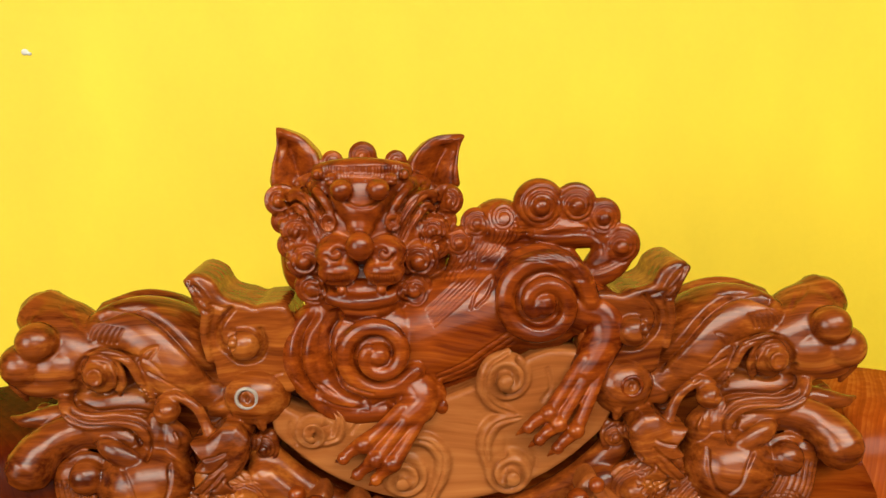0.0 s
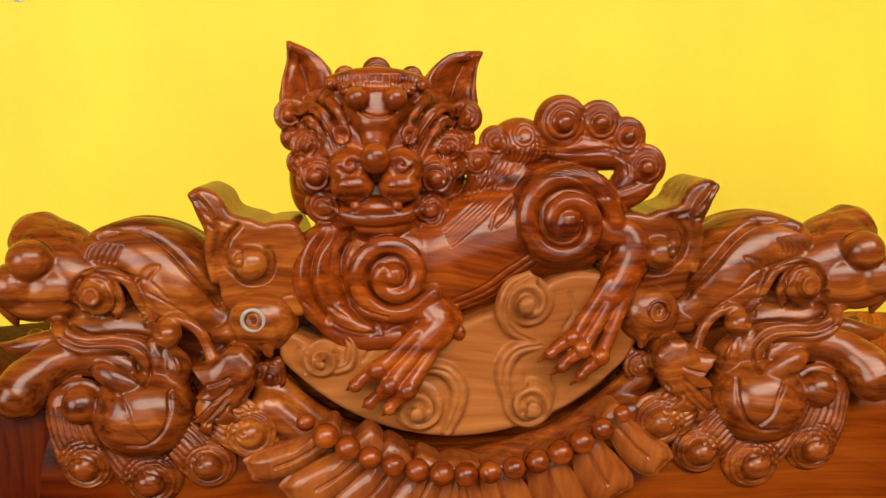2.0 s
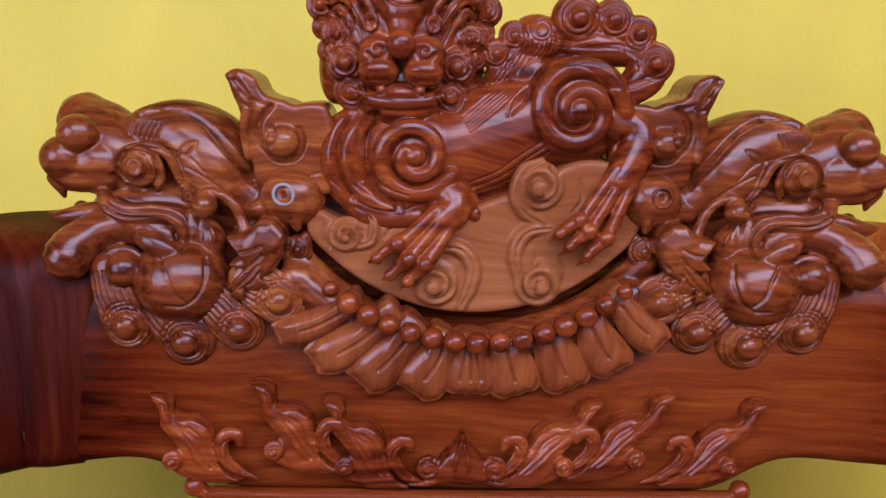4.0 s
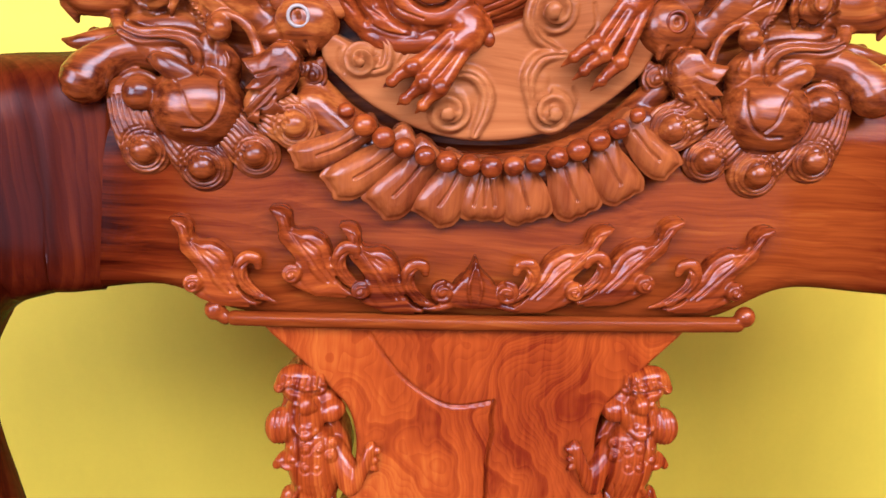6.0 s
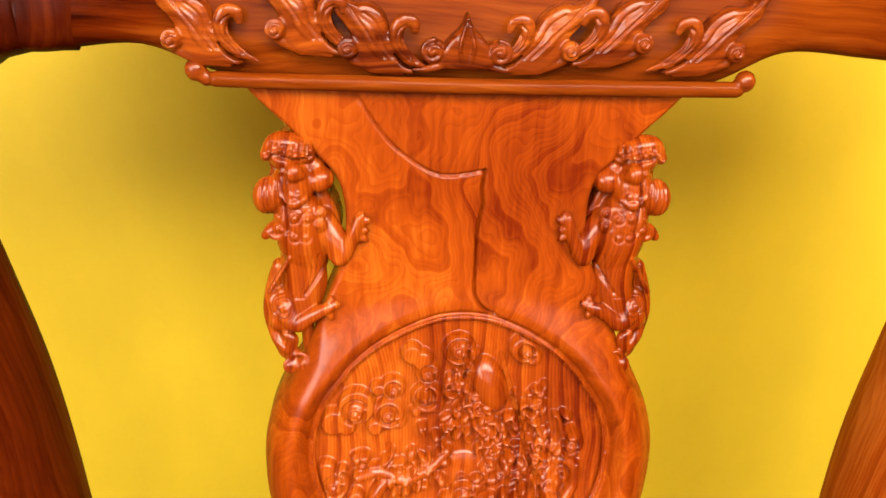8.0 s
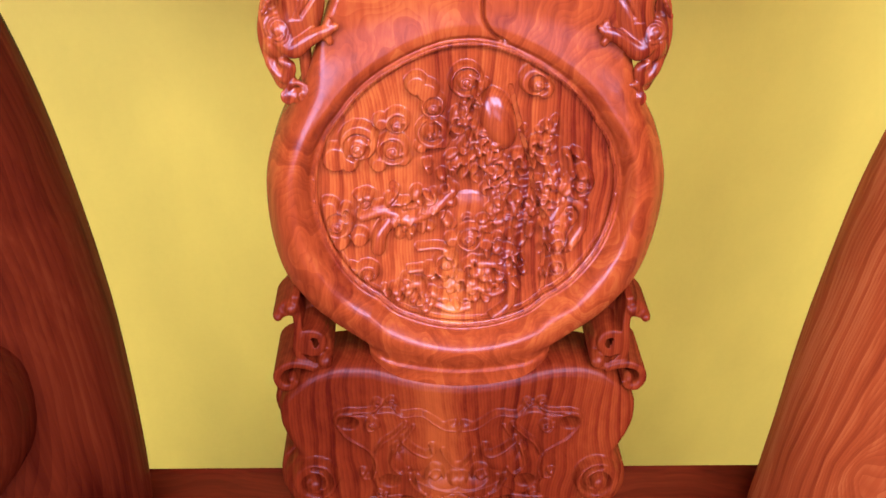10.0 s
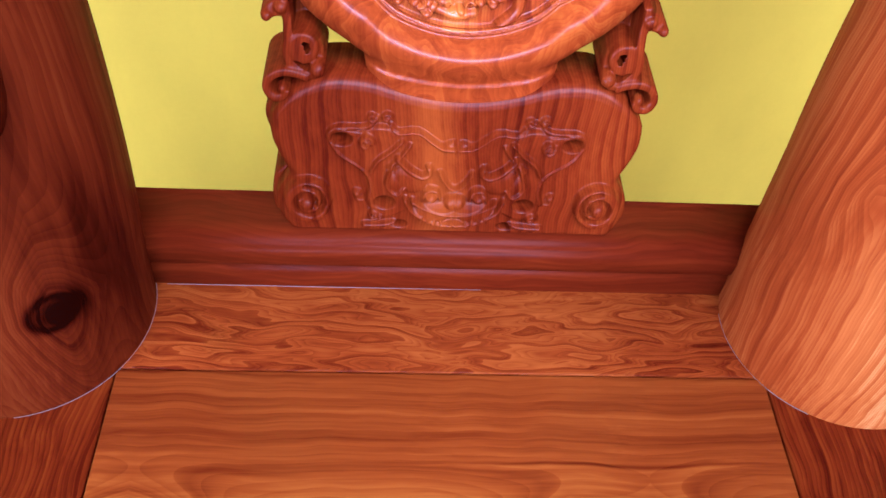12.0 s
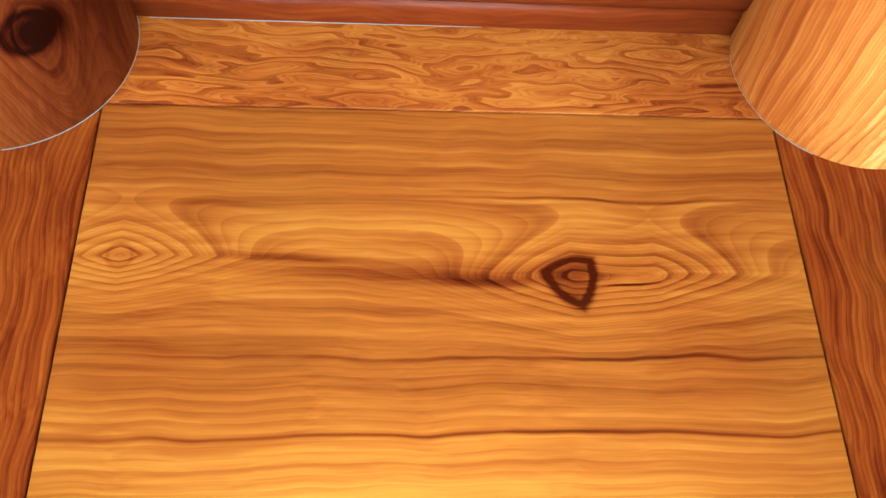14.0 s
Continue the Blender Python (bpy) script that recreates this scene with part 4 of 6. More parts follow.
L([(-64.1, 452, 1222.9, 5), (-57.2, 446, 1219.5, 4.4), (-42.9, 442, 1218.3, 4.6), (-28.8, 446, 1219.3, 4.4), (-21.5, 452, 1222.6, 5)])
L([(-62.1, 456, 1216.8, 6), (-51.6, 450, 1214.0, 7), (-43.2, 448, 1213.0, 7.5), (-33.6, 450, 1213.8, 7), (-23.9, 456, 1216.5, 6)])
for c in ((-53.4, 443, 1224.4), (-31.7, 443, 1224.9)):
    lion.ball(c, (2.8, 3, 3.4))
L([(-56.0, 452, 1222.8, 5), (-43.1, 450, 1222.4, 7), (-30.5, 452, 1222.7, 5)])
# chest, trunk and haunch
lion.ball((-54.1, 466, 1184.8), (33, 25, 31))
lion.ball((-48.3, 462, 1166.3), (31, 23, 20))
lion.ball((-37.1, 478, 1200.1), (36, 22, 20))
L([(-37.2, 470, 1185.4, 25), (-8.4, 472, 1191.2, 23), (20.5, 474, 1203.5, 23), (49.3, 474, 1213.0, 26)])
L([(-34.3, 468, 1159.5, 12), (-2.1, 470, 1163.5, 13), (23.6, 470, 1176.5, 13), (49.1, 470, 1194.3, 14)])
L([(-36.0, 468, 1180.0, 28), (-8.0, 468, 1190.0, 31), (16.0, 469, 1199.0, 32), (38.0, 470, 1206.0, 31), (58.0, 470, 1212.0, 29)], flat=0.8)
lion.ball((57.7, 464, 1215.2), (29, 23, 29))
lion.ball((-34.2, 458, 1187.5), (26, 18, 26))
lion.curl((-34.0, 447, 1189.0), 26.5, turns=1.55, wire=6.0, hand=-1, start=-30, dome=0.4)
lion.dig([(-57.0, 448, 1210.4), (-61.6, 444, 1202.1), (-63.0, 442, 1190.4), (-60.9, 442, 1178.1), (-53.7, 443, 1166.8), (-42.6, 444, 1160.1)], 5.0, 7.0, 26)
lion.dig([(-70.1, 455, 1209.3), (-75.5, 452, 1200.7), (-77.4, 450, 1188.7), (-76.0, 450, 1176.2), (-69.3, 450, 1164.4)], 4.6, 6.0, 26)
lion.ball((57.0, 458, 1215.5), (31, 18, 31))
lion.curl((56.5, 449, 1216.5), 30.5, turns=1.6, wire=6.6, hand=1, start=0, dome=0.4)
for line in ([(-67.5, 460, 1206.8, 10), (-74.1, 456, 1198.3, 13), (-76.7, 454, 1186.2, 14), (-72.6, 455, 1171.7, 13), (-59.1, 456, 1159.4, 11)], [(-77.6, 458, 1167.8, 5), (-65.1, 452, 1156.5, 7), (-49.6, 449, 1152.3, 7), (-32.7, 447, 1154.0, 7)]):
    L(line)
for line in ([(-81.4, 452, 1174.2), (-70.8, 449, 1164.7), (-57.0, 446, 1158.1), (-40.3, 444, 1156.3)], [(-76.5, 450, 1179.4), (-67.3, 446, 1170.9), (-55.2, 443, 1164.3)], [(-63.9, 445, 1185.1), (-52.0, 441, 1172.0), (-37.1, 441, 1166.5)]):
    lion.dig(line, 0.9, 1.2, 20)
lion.comb([(-7.2, 465, 1212.4), (11.2, 462, 1227.8), (31.5, 460, 1241.8), (50.4, 458, 1248.6), (69.1, 458, 1243.3), (79.2, 458, 1229.4)], [(-2.8, 460, 1202.5), (16.1, 457, 1218.5), (29.8, 455, 1231.6), (45.8, 453, 1240.3), (61.1, 453, 1238.4), (71.5, 453, 1228.5)], 6, 0.75, 0.9, 22)
lion.comb([(-3.0, 455, 1175.6), (12.2, 452, 1182.5), (24.5, 452, 1191.8), (36.7, 452, 1199.6)], [(1.7, 456, 1165.6), (18.7, 454, 1172.4), (31.1, 454, 1181.8), (43.4, 454, 1191.2)], 3, 0.7, 0.8, 22)
lion.dig([(17.3, 451, 1212.3), (20.8, 450, 1221.7), (30.4, 450, 1229.2), (26.9, 450, 1219.5), (20.3, 450, 1213.4)], 0.8, 1.0, 20)
# spine and hair along the back
L([(-8.5, 470, 1210.9, 4), (13.5, 470, 1228.3, 4.5), (35.4, 470, 1242.3, 5), (52.6, 470, 1246.9, 5), (69.7, 468, 1242.3, 5), (80.3, 464, 1230.2, 4.5), (84.0, 460, 1215.0, 4)])
for c, r, hand in (((21.8, 466, 1257.2), 9.0, 1), ((36.9, 468, 1261.1), 8.6, 1), ((11.5, 464, 1246.7), 9.0, 1)):
    lion.bun(c, r, 2.4, hand)
    x, y, z = c
    L([(x + 3, y + 6, z - 2, r * 0.8), (x + 2, y + 5, z - 11, r * 0.85), (x - 4, y + 6, z - 20, r * 0.5)])
    lion.comb([(x - 3, y, z - r), (x - 5, y, z - 13), (x - 10, y, z - 20)], [(x + r + 2, y, z - 2), (x + r + 1, y, z - 11), (x + 2, y, z - 21)], 5, 0.7, 0.9)
lion.ball((24.7, 473, 1242.1), (20, 10, 12), turn=30)
# tail: a row of curls bent round an opening
for c, r, hand in (((57.4, 462, 1267.7), 15.0, 1), ((78.3, 464, 1267.6), 12.5, -1), ((93.8, 464, 1260.2), 11.0, 1), ((103.7, 462, 1244.0), 12.5, -1)):
    lion.bun(c, r, 2.6, hand, 200)
L([(43.0, 470, 1252.3, 7), (52.3, 470, 1260.9, 9.5), (63.2, 470, 1263.4, 9.5), (79.0, 470, 1261.5, 9), (93.5, 470, 1255.2, 7), (101.2, 468, 1247.8, 7.5), (106.1, 467, 1244.8, 7.6), (102.8, 466, 1234.5, 8), (93.3, 465, 1228.4, 8.5), (84.1, 466, 1226.1, 8), (79.4, 466, 1225.2, 7)])
L([(94.0, 468, 1252.2, 9), (97.4, 467, 1240.7, 9), (91.9, 466, 1230.5, 9)])
L([(60.3, 470, 1254.1, 12), (73.0, 470, 1252.2, 11), (84.2, 470, 1249.9, 9)])
L([(48.1, 472, 1254.0, 8), (60.6, 472, 1256.1, 9), (76.5, 472, 1255.7, 8), (92.0, 470, 1252.1, 7)])
lion.comb([(43.7, 462, 1262.0), (51.0, 462, 1255.9), (65.0, 462, 1252.8), (82.0, 462, 1254.6), (94.7, 462, 1249.6)], [(41.8, 462, 1250.7), (54.2, 462, 1250.7), (68.2, 462, 1250.6), (83.7, 462, 1250.6), (96.6, 462, 1242.8)], 4, 0.75, 0.9, 20)
lion.comb([(105.0, 458, 1239.5), (95.8, 458, 1235.5), (85.0, 458, 1231.5)], [(103.7, 458, 1233.9), (94.4, 458, 1230.2), (83.6, 458, 1227.8)], 3, 0.7, 0.8, 20)
# forelegs
L([(-27.9, 456, 1170.9, 15), (-14.1, 450, 1165.9, 13), (-12.2, 445, 1158.7, 11.5), (-17.5, 441, 1153.7, 9.5)])
lion.ball((1.1, 447, 1156.0), (4.5, 5, 5.5))
lion.ball((-4.0, 449, 1161.9), (8, 8, 9))
for line in ([(-21.5, 437, 1158.7, 3.8), (-34.2, 434, 1146.8, 3.9), (-42.6, 432, 1140.4, 5.0), (-49.2, 432, 1136.4, 3.6), (-54.1, 432, 1132.1, 2.8), (-59.1, 434, 1128.6, 0.6)], [(-16.8, 436, 1155.2, 3.8), (-27.7, 433, 1142.0, 3.9), (-35.9, 431, 1132.2, 5.2), (-41.9, 431, 1126.6, 3.6), (-46.5, 432, 1122.5, 2.8), (-50.8, 434, 1118.9, 0.6)],
             [(-10.7, 438, 1153.2, 3.8), (-18.7, 434, 1140.8, 3.9), (-26.9, 431, 1129.5, 5.2), (-32.1, 431, 1123.9, 3.6), (-36.3, 432, 1119.1, 2.8), (-40.6, 434, 1114.2, 0.6)]):
    L(line)
    lion.ball((line[2][0], line[2][1] - 1.5, line[2][2]), 5.4)
    lion.ball((line[4][0], line[4][1] - 1.0, line[4][2]), 3.7)
# hind leg
L([(78.0, 458, 1210.6, 17), (90.0, 455, 1204.8, 15), (93.0, 451, 1197.0, 13), (87.8, 446, 1185.6, 11), (81.6, 442, 1177.2, 9)])
lion.ball((101.4, 456, 1202.3), (4, 5, 5))
for line in ([(80.2, 440, 1184.6, 4), (68.3, 436, 1167.7, 3.8), (59.5, 433, 1156.2, 3.8), (53.4, 432, 1152.3, 3.8), (48.3, 432, 1148.3, 2.8), (41.8, 434, 1142.7, 0.6)], [(83.8, 439, 1180.1, 4), (74.3, 435, 1164.2, 3.8), (64.9, 432, 1150.2, 4), (58.8, 431, 1145.3, 3.6), (54.6, 432, 1140.9, 2.8), (48.7, 434, 1135.2, 0.6)],
             [(89.6, 440, 1178.2, 4), (82.0, 435, 1160.9, 3.8), (74.8, 432, 1146.3, 4), (68.7, 431, 1140.4, 3.6), (64.8, 432, 1135.7, 2.8), (59.6, 434, 1129.6, 0.6)]):
    L(line)
    lion.ball((line[2][0], line[2][1] - 1.5, line[2][2]), 5.0)
    lion.ball((line[4][0], line[4][1] - 1.0, line[4][2]), 3.6)
lion.make("lion_carving", carved, chair, "crouching lion carved in dark varnished rosewood", voxel=0.7, smooth=2)


# ---- dragon heads at both ends of the crest ----
def dragon(flip):
    d = Form(flip, 3.0 if flip else 0.0)
    t = d.tube
    # snout
    t([(-190.5, 468, 1177.0, 21), (-207.4, 470, 1184.3, 23), (-219.9, 474, 1194.7, 21), (-228.1, 478, 1201.4, 17)])
    d.ball((-215.3, 458, 1178.8), (22, 15, 16))
    t([(-217.2, 484, 1188.3, 18), (-226.3, 486, 1200.3, 15), (-230.6, 488, 1206.6, 10)])
    d.ball((-222.9, 450, 1195.7), (12, 11, 11.5))
    d.ball((-232.1, 453, 1181.8), (14, 13, 13))
    t([(-235.8, 456, 1176.7, 9), (-225.6, 454, 1172.3, 10), (-209.4, 454, 1172.8, 9)])
    t([(-240.3, 458, 1169.9, 5), (-237.4, 458, 1164.0, 3.5), (-236.0, 458, 1159.4, 1.5)])
    t([(-231.6, 456, 1166.3, 4), (-221.4, 455, 1167.4, 5), (-210.0, 450, 1164.3, 4)])
    # forehead and swept-back horn
    t([(-197.1, 464, 1190.2, 10), (-189.1, 466, 1196.2, 15), (-175.3, 470, 1194.4, 22.5), (-159.4, 472, 1186.4, 27), (-145.8, 470, 1173.4, 27), (-133.4, 466, 1163.1, 20), (-122.3, 460, 1157.3, 11)])
    t([(-195.3, 494, 1197.3, 12), (-177.0, 498, 1198.6, 15), (-157.7, 498, 1191.7, 17), (-141.2, 496, 1178.0, 17), (-129.3, 492, 1163.5, 13)])
    d.dig([(-191.2, 465, 1207.6), (-173.9, 466, 1212.7), (-154.8, 468, 1204.2), (-138.5, 468, 1187.3), (-126.9, 464, 1171.2)], 3.2, 4.8, 30)
    d.dig([(-185.4, 490, 1213.1), (-164.8, 490, 1211.8), (-147.7, 490, 1199.7), (-133.7, 488, 1181.2)], 3.0, 4.4, 30)
    d.dig([(-167.3, 446, 1184.3), (-163.6, 445, 1190.8), (-156.3, 445, 1193.2), (-161.6, 444, 1186.2)], 0.9, 1.2, 20)
    d.dig([(-183.6, 448, 1190.0), (-172.3, 445, 1188.3), (-160.1, 443, 1184.4), (-151.9, 445, 1176.2)], 0.8, 0.9, 20)
    d.dig([(-162.7, 444, 1179.1), (-153.1, 443, 1174.4), (-142.6, 446, 1166.7)], 0.8, 0.9, 20)
    d.dig([(-221.4, 480, 1218.5), (-215.5, 470, 1213.3), (-208.5, 462, 1208.1)], 0.9, 1.2, 30)
    d.dig([(-213.6, 480, 1214.5), (-208.2, 468, 1209.0), (-203.5, 462, 1203.4)], 0.9, 1.2, 30)
    d.comb([(-196.7, 456, 1195.7), (-195.2, 456, 1200.6), (-191.5, 458, 1204.5)], [(-178.3, 448, 1194.3), (-176.6, 447, 1198.8), (-174.8, 450, 1202.0)], 6, 0.8, 1.0, 22)
    # eye
    d.ball((-188.5, 450, 1176.9), (12, 9, 12))
    d.ball((-189.8, 443, 1178.7), (7.2, 6.5, 7.6))
    x, y, z = (-188.4, 437.5, 1179.1)
    t([(x + 3.4 * math.cos(a), y, z + 4.2 * math.sin(a), 1.3) for a in np.linspace(0, 6.28, 11)], steps=2, n=8)
    for line in ([(-197.6, 449, 1168.7, 1.6), (-196.1, 446, 1180.2, 2.0), (-189.5, 444, 1186.9, 2.4), (-180.0, 444, 1185.6, 2.4), (-176.2, 446, 1174.4, 2.2), (-179.6, 449, 1166.0, 1.8)], [(-194.2, 447, 1188.1, 2), (-183.0, 444, 1191.2, 2.6), (-172.1, 444, 1185.8, 2.6), (-166.6, 446, 1173.1, 2.4), (-161.0, 448, 1162.7, 1.8)],
                 [(-183.0, 443, 1184.0, 1.6), (-178.4, 443, 1177.8, 1.8), (-180.6, 446, 1168.8, 1.6)]):
        t(line)
    d.comb([(-170.4, 448, 1172.8), (-163.5, 446, 1171.6), (-157.4, 447, 1166.2)], [(-165.6, 449, 1158.2), (-159.8, 447, 1159.6), (-152.9, 448, 1158.7)], 6, 0.8, 1.1, 20)
    d.whorl((-189.8, 446, 1178.1), 14.0, 1.2, 1, 200, 2.2, 3.2, 0.75, 18)
    # lips, jaw and tongue
    t([(-211.0, 450, 1164.3, 4), (-206.1, 444, 1156.6, 4.6), (-194.7, 441, 1152.7, 5), (-180.0, 440, 1153.3, 5), (-168.9, 440, 1151.0, 5), (-162.0, 441, 1143.0, 5), (-163.4, 443, 1133.7, 4.5), (-169.2, 445, 1132.2, 3.5)])
    d.dig([(-204.0, 442, 1159.4), (-192.7, 438, 1156.0), (-177.5, 437, 1156.6), (-165.8, 437, 1153.8), (-159.3, 438, 1145.1), (-161.6, 441, 1134.1)], 2.2, 3.2)
    d.dig([(-207.4, 444, 1155.9), (-195.4, 440, 1150.9), (-179.6, 438, 1150.3), (-170.6, 440, 1147.1), (-167.5, 442, 1139.4)], 2.0, 3.0)
    t([(-245.5, 458, 1148.8, 1.2), (-237.5, 456, 1147.6, 4), (-226.0, 456, 1149.0, 6), (-216.0, 456, 1150.9, 6), (-203.3, 452, 1147.8, 6)])
    t([(-232.3, 460, 1151.6, 1), (-228.2, 460, 1154.1, 2.5), (-224.0, 460, 1151.6, 4)])
    t([(-227.5, 438, 1127.8, 14), (-223.5, 441, 1134.3, 12.5), (-215.3, 446, 1139.7, 11.5), (-202.5, 449, 1143.9, 10.5), (-189.9, 450, 1140.8, 9)])
    t([(-200.1, 447, 1147.6, 7), (-185.3, 446, 1144.8, 8), (-172.5, 446, 1138.6, 8)])
    t([(-190.7, 440, 1140.6, 2.5), (-182.6, 434, 1139.2, 6.0), (-173.6, 432, 1134.6, 6.4), (-165.5, 433, 1130.1, 4.4), (-158.2, 437, 1127.6, 0.6)], flat=0.7)
    # cheek disc with its crescent
    d.ball((-166.5, 447, 1113.5), (28.5, 26, 26))
    for line in ([(-173.9, 425, 1129.4), (-169.1, 425, 1122.6), (-165.0, 425, 1112.2), (-158.9, 425, 1105.9)], [(-150.1, 425, 1129.1), (-149.1, 425, 1119.8), (-152.8, 425, 1109.8), (-160.7, 425, 1103.7), (-170.1, 425, 1103.9)]):
        d.dig(line, 1.1, 1.5, 20)
    # ball in a cup
    d.ball((-200.1, 446, 1116.7), (14.5, 12, 15))
    d.ball((-196.7, 437, 1121.2), (10.4, 9.5, 10.4))
    x, y, z = (-197.7, 440, 1120.0)
    t([(x + 12.6 * math.cos(a), y + 1, z + 12.4 * math.sin(a), 2.4) for a in np.linspace(0, 6.28, 16)], steps=2)
    # horn bud with a swept whisker
    d.ball((-151.5, 440, 1158.3), (7.4, 7.5, 7.4))
    t([(-160.5, 446, 1150.5, 5), (-159.1, 445, 1144.1, 6), (-156.7, 445, 1137.6, 6)])
    t([(-158.4, 446, 1157.1, 2.4), (-154.3, 443, 1164.1, 2.8), (-145.0, 442, 1165.7, 3), (-135.9, 441, 1160.0, 3), (-131.6, 441, 1151.4, 3), (-128.9, 440, 1145.1, 3.6), (-125.7, 440, 1142.5, 4.2)])
    t([(-153.0, 447, 1147.3, 5), (-149.0, 446, 1139.3, 8), (-149.4, 447, 1130.8, 8)])
    t([(-148.0, 439, 1145.9, 0.8), (-145.9, 438, 1140.6, 1.2), (-148.2, 439, 1133.8, 0.8)])
    # bird head with a ringed eye
    d.ball((-103.3, 452, 1162.7), (19, 17, 18))
    d.ball((-105.0, 455, 1152.7), (15, 12, 10))
    t([(-127.7, 452, 1154.1, 5), (-117.4, 450, 1157.3, 6), (-107.3, 448, 1158.4, 6)])
    t([(-106.5, 442, 1154.3, 2), (-101.2, 441, 1152.3, 3.4), (-100.0, 442, 1146.3, 2.6)])
    d.ball((-106.6, 439, 1166.2), (5.4, 3.2, 5.4))
    d.dig([(-106.9, 437, 1167.0), (-106.5, 437, 1166.0)], 2.2, 3.5, 8)
    # neck feathers: a ruff of pointed blades
    d.pillow([(-119.7, 1151.7), (-128.8, 1144.1), (-138.4, 1142.7), (-134.6, 1137.5), (-129.5, 1134.3), (-137.4, 1125.8), (-127.5, 1125.0), (-138.9, 1112.7), (-133.9, 1112.0), (-137.0, 1107.7), (-128.6, 1105.3), (-130.4, 1112.6), (-122.8, 1110.6), (-112.1, 1112.3), (-118.9, 1118.7), (-111.7, 1122.9), (-106.7, 1131.5), (-105.1, 1143.9), (-111.9, 1151.6)], 433, 6, 458, steps=1, full=0.7)
    for line in ([(-129.5, 428, 1134.3), (-124.1, 428, 1135.5), (-118.8, 428, 1137.9)], [(-127.5, 428, 1125.0), (-122.7, 428, 1128.1), (-117.8, 428, 1132.9)], [(-133.9, 428, 1112.0), (-126.9, 428, 1118.8), (-119.8, 428, 1127.1)], [(-130.4, 428, 1112.6), (-124.0, 428, 1116.9), (-118.8, 428, 1123.0)]):
        d.dig(line, 1.0, 1.5, 14)
    d.dig([(-103.3, 442, 1152.1), (-101.1, 440, 1143.2), (-103.7, 440, 1133.9), (-112.3, 441, 1125.5)], 1.1, 1.6, 16)
    d.bun((-99.5, 443, 1133.9), 8.2, 2.3, -1)
    t([(-95.6, 446, 1140.9, 3), (-94.5, 445, 1131.0, 3), (-98.7, 445, 1122.5, 2.4), (-107.1, 446, 1121.4, 1.6)])
    # solid ground that ties all to the rail
    d.slab([(-200.8, 1151.5), (-180.5, 1168.7), (-147.7, 1173.0), (-114.9, 1164.1), (-91.7, 1164.8), (-90.9, 1144.7), (-96.6, 1120.7), (-108.4, 1103.0), (-142.5, 1091.5), (-190.1, 1086.7), (-208.2, 1096.8), (-209.0, 1117.5), (-202.9, 1141.4)], 457, 495)
    d.ball((-187.6, 466, 1150.6), (35, 20, 22))
    head = d.make("dragon_head", dragon_wood, chair, "open-mouthed dragon head carved from dark rosewood", voxel=0.75, smooth=2)
    # the pale ring of the bird's eye
    e = Form(flip, 3.0 if flip else 0.0)
    x, y, z = (-106.6, 436, 1166.2)
    e.tube([(x + 5.6 * math.cos(a), y, z + 5.6 * math.sin(a), 1.1) for a in np.linspace(0, 6.28, 17)], steps=2, n=8)
    e.make("eye_ring", ring_wood if not flip else carved, head, "pale ringed eye of the carved bird" if not flip else "")
    # beard curls with combed strands
    for c, r, hand, fan in (((-195.5, 434, 1088.9), 15.4, 1, (-7, 20)), ((-162.1, 433, 1080.2), 16.0, 1, (-13, 19)), ((-132.4, 434, 1087.5), 14.4, -1, (-15, 15)), ((-109.2, 432, 1105.8), 15.4, -1, (-12, 7))):
        b = Form(flip, 3.0 if flip else 0.0)
        x, y, z = c
        b.ball((x, y + 6, z), (r, 9.5, r))
        b.ball((x, y - 2.5, z + 1), (r * 0.5, r * 0.46, r * 0.5))
        b.whorl((x, y - 1, z), r * 0.96, 3.0, hand, 90, 0.75, 1.5, 0.52, r)
        # strands that flow down into the curl
        u, w = fan
        long = math.hypot(u, w)
        sx, sz = w / long, -u / long
        b.tube([(x + u * 0.1, y + 5, z + w * 0.1, r * 0.95), (x + u * 0.7, y + 5, z + w * 0.7, r * 0.95), (x + u * 1.5, y + 7, z + w * 1.5, r * 0.8)], flat=0.5)
        for k in range(8):
            e = (k - 3.5) / 4.2 * r
            bow = -6 * hand
            b.dig([(x + sx * e + u * 0.25, y, z + sz * e + w * 0.25), (x + sx * e + u * 0.9 + bow * 0.3, y, z + sz * e + w * 0.9), (x + sx * e * 0.9 + u * 1.6, y + 2, z + sz * e * 0.9 + w * 1.6)], 0.75, 1.4)
        b.make("beard_curl", dragon_wood, head, voxel=0.7, smooth=1)


ring_wood = wood("pale_ring_wood", [(0.05, (0.1, 0.075, 0.06)), (0.6, (0.3, 0.24, 0.2)), (0.95, (0.42, 0.36, 0.31))], "x", rough=0.35, coat=0.5)
dragon(False)
dragon(True)

# ---- flame scrolls and the moulding under the top rail ----
bar = Form()
bar.tube([(-146.5, 424, 991.1, 4.6), (-111.3, 424, 990.5, 4.7), (-61.9, 424, 990.3, 4.8), (1.5, 424, 990.0, 4.8), (72.8, 424, 990.6, 4.8), (124.4, 424, 991.0, 4.8), (159.2, 424, 991.5, 4.8)], n=16)
moulding = bar.make("moulding_bar", rail_wood, chair, "slim rounded moulding bar under the top rail")
for c in ((-157.5, 424, 996.2), (163.5, 424, 996.5)):
    f = Form()
    f.ball(c, (6.2, 6.2, 6.6))
    f.tube([(c[0], c[1], c[2], 4.5), (c[0] + (6 if c[0] < 0 else -6), c[1], c[2] - 5, 4.5)])
    f.make("bar_knob", carved, moulding, voxel=0.9)


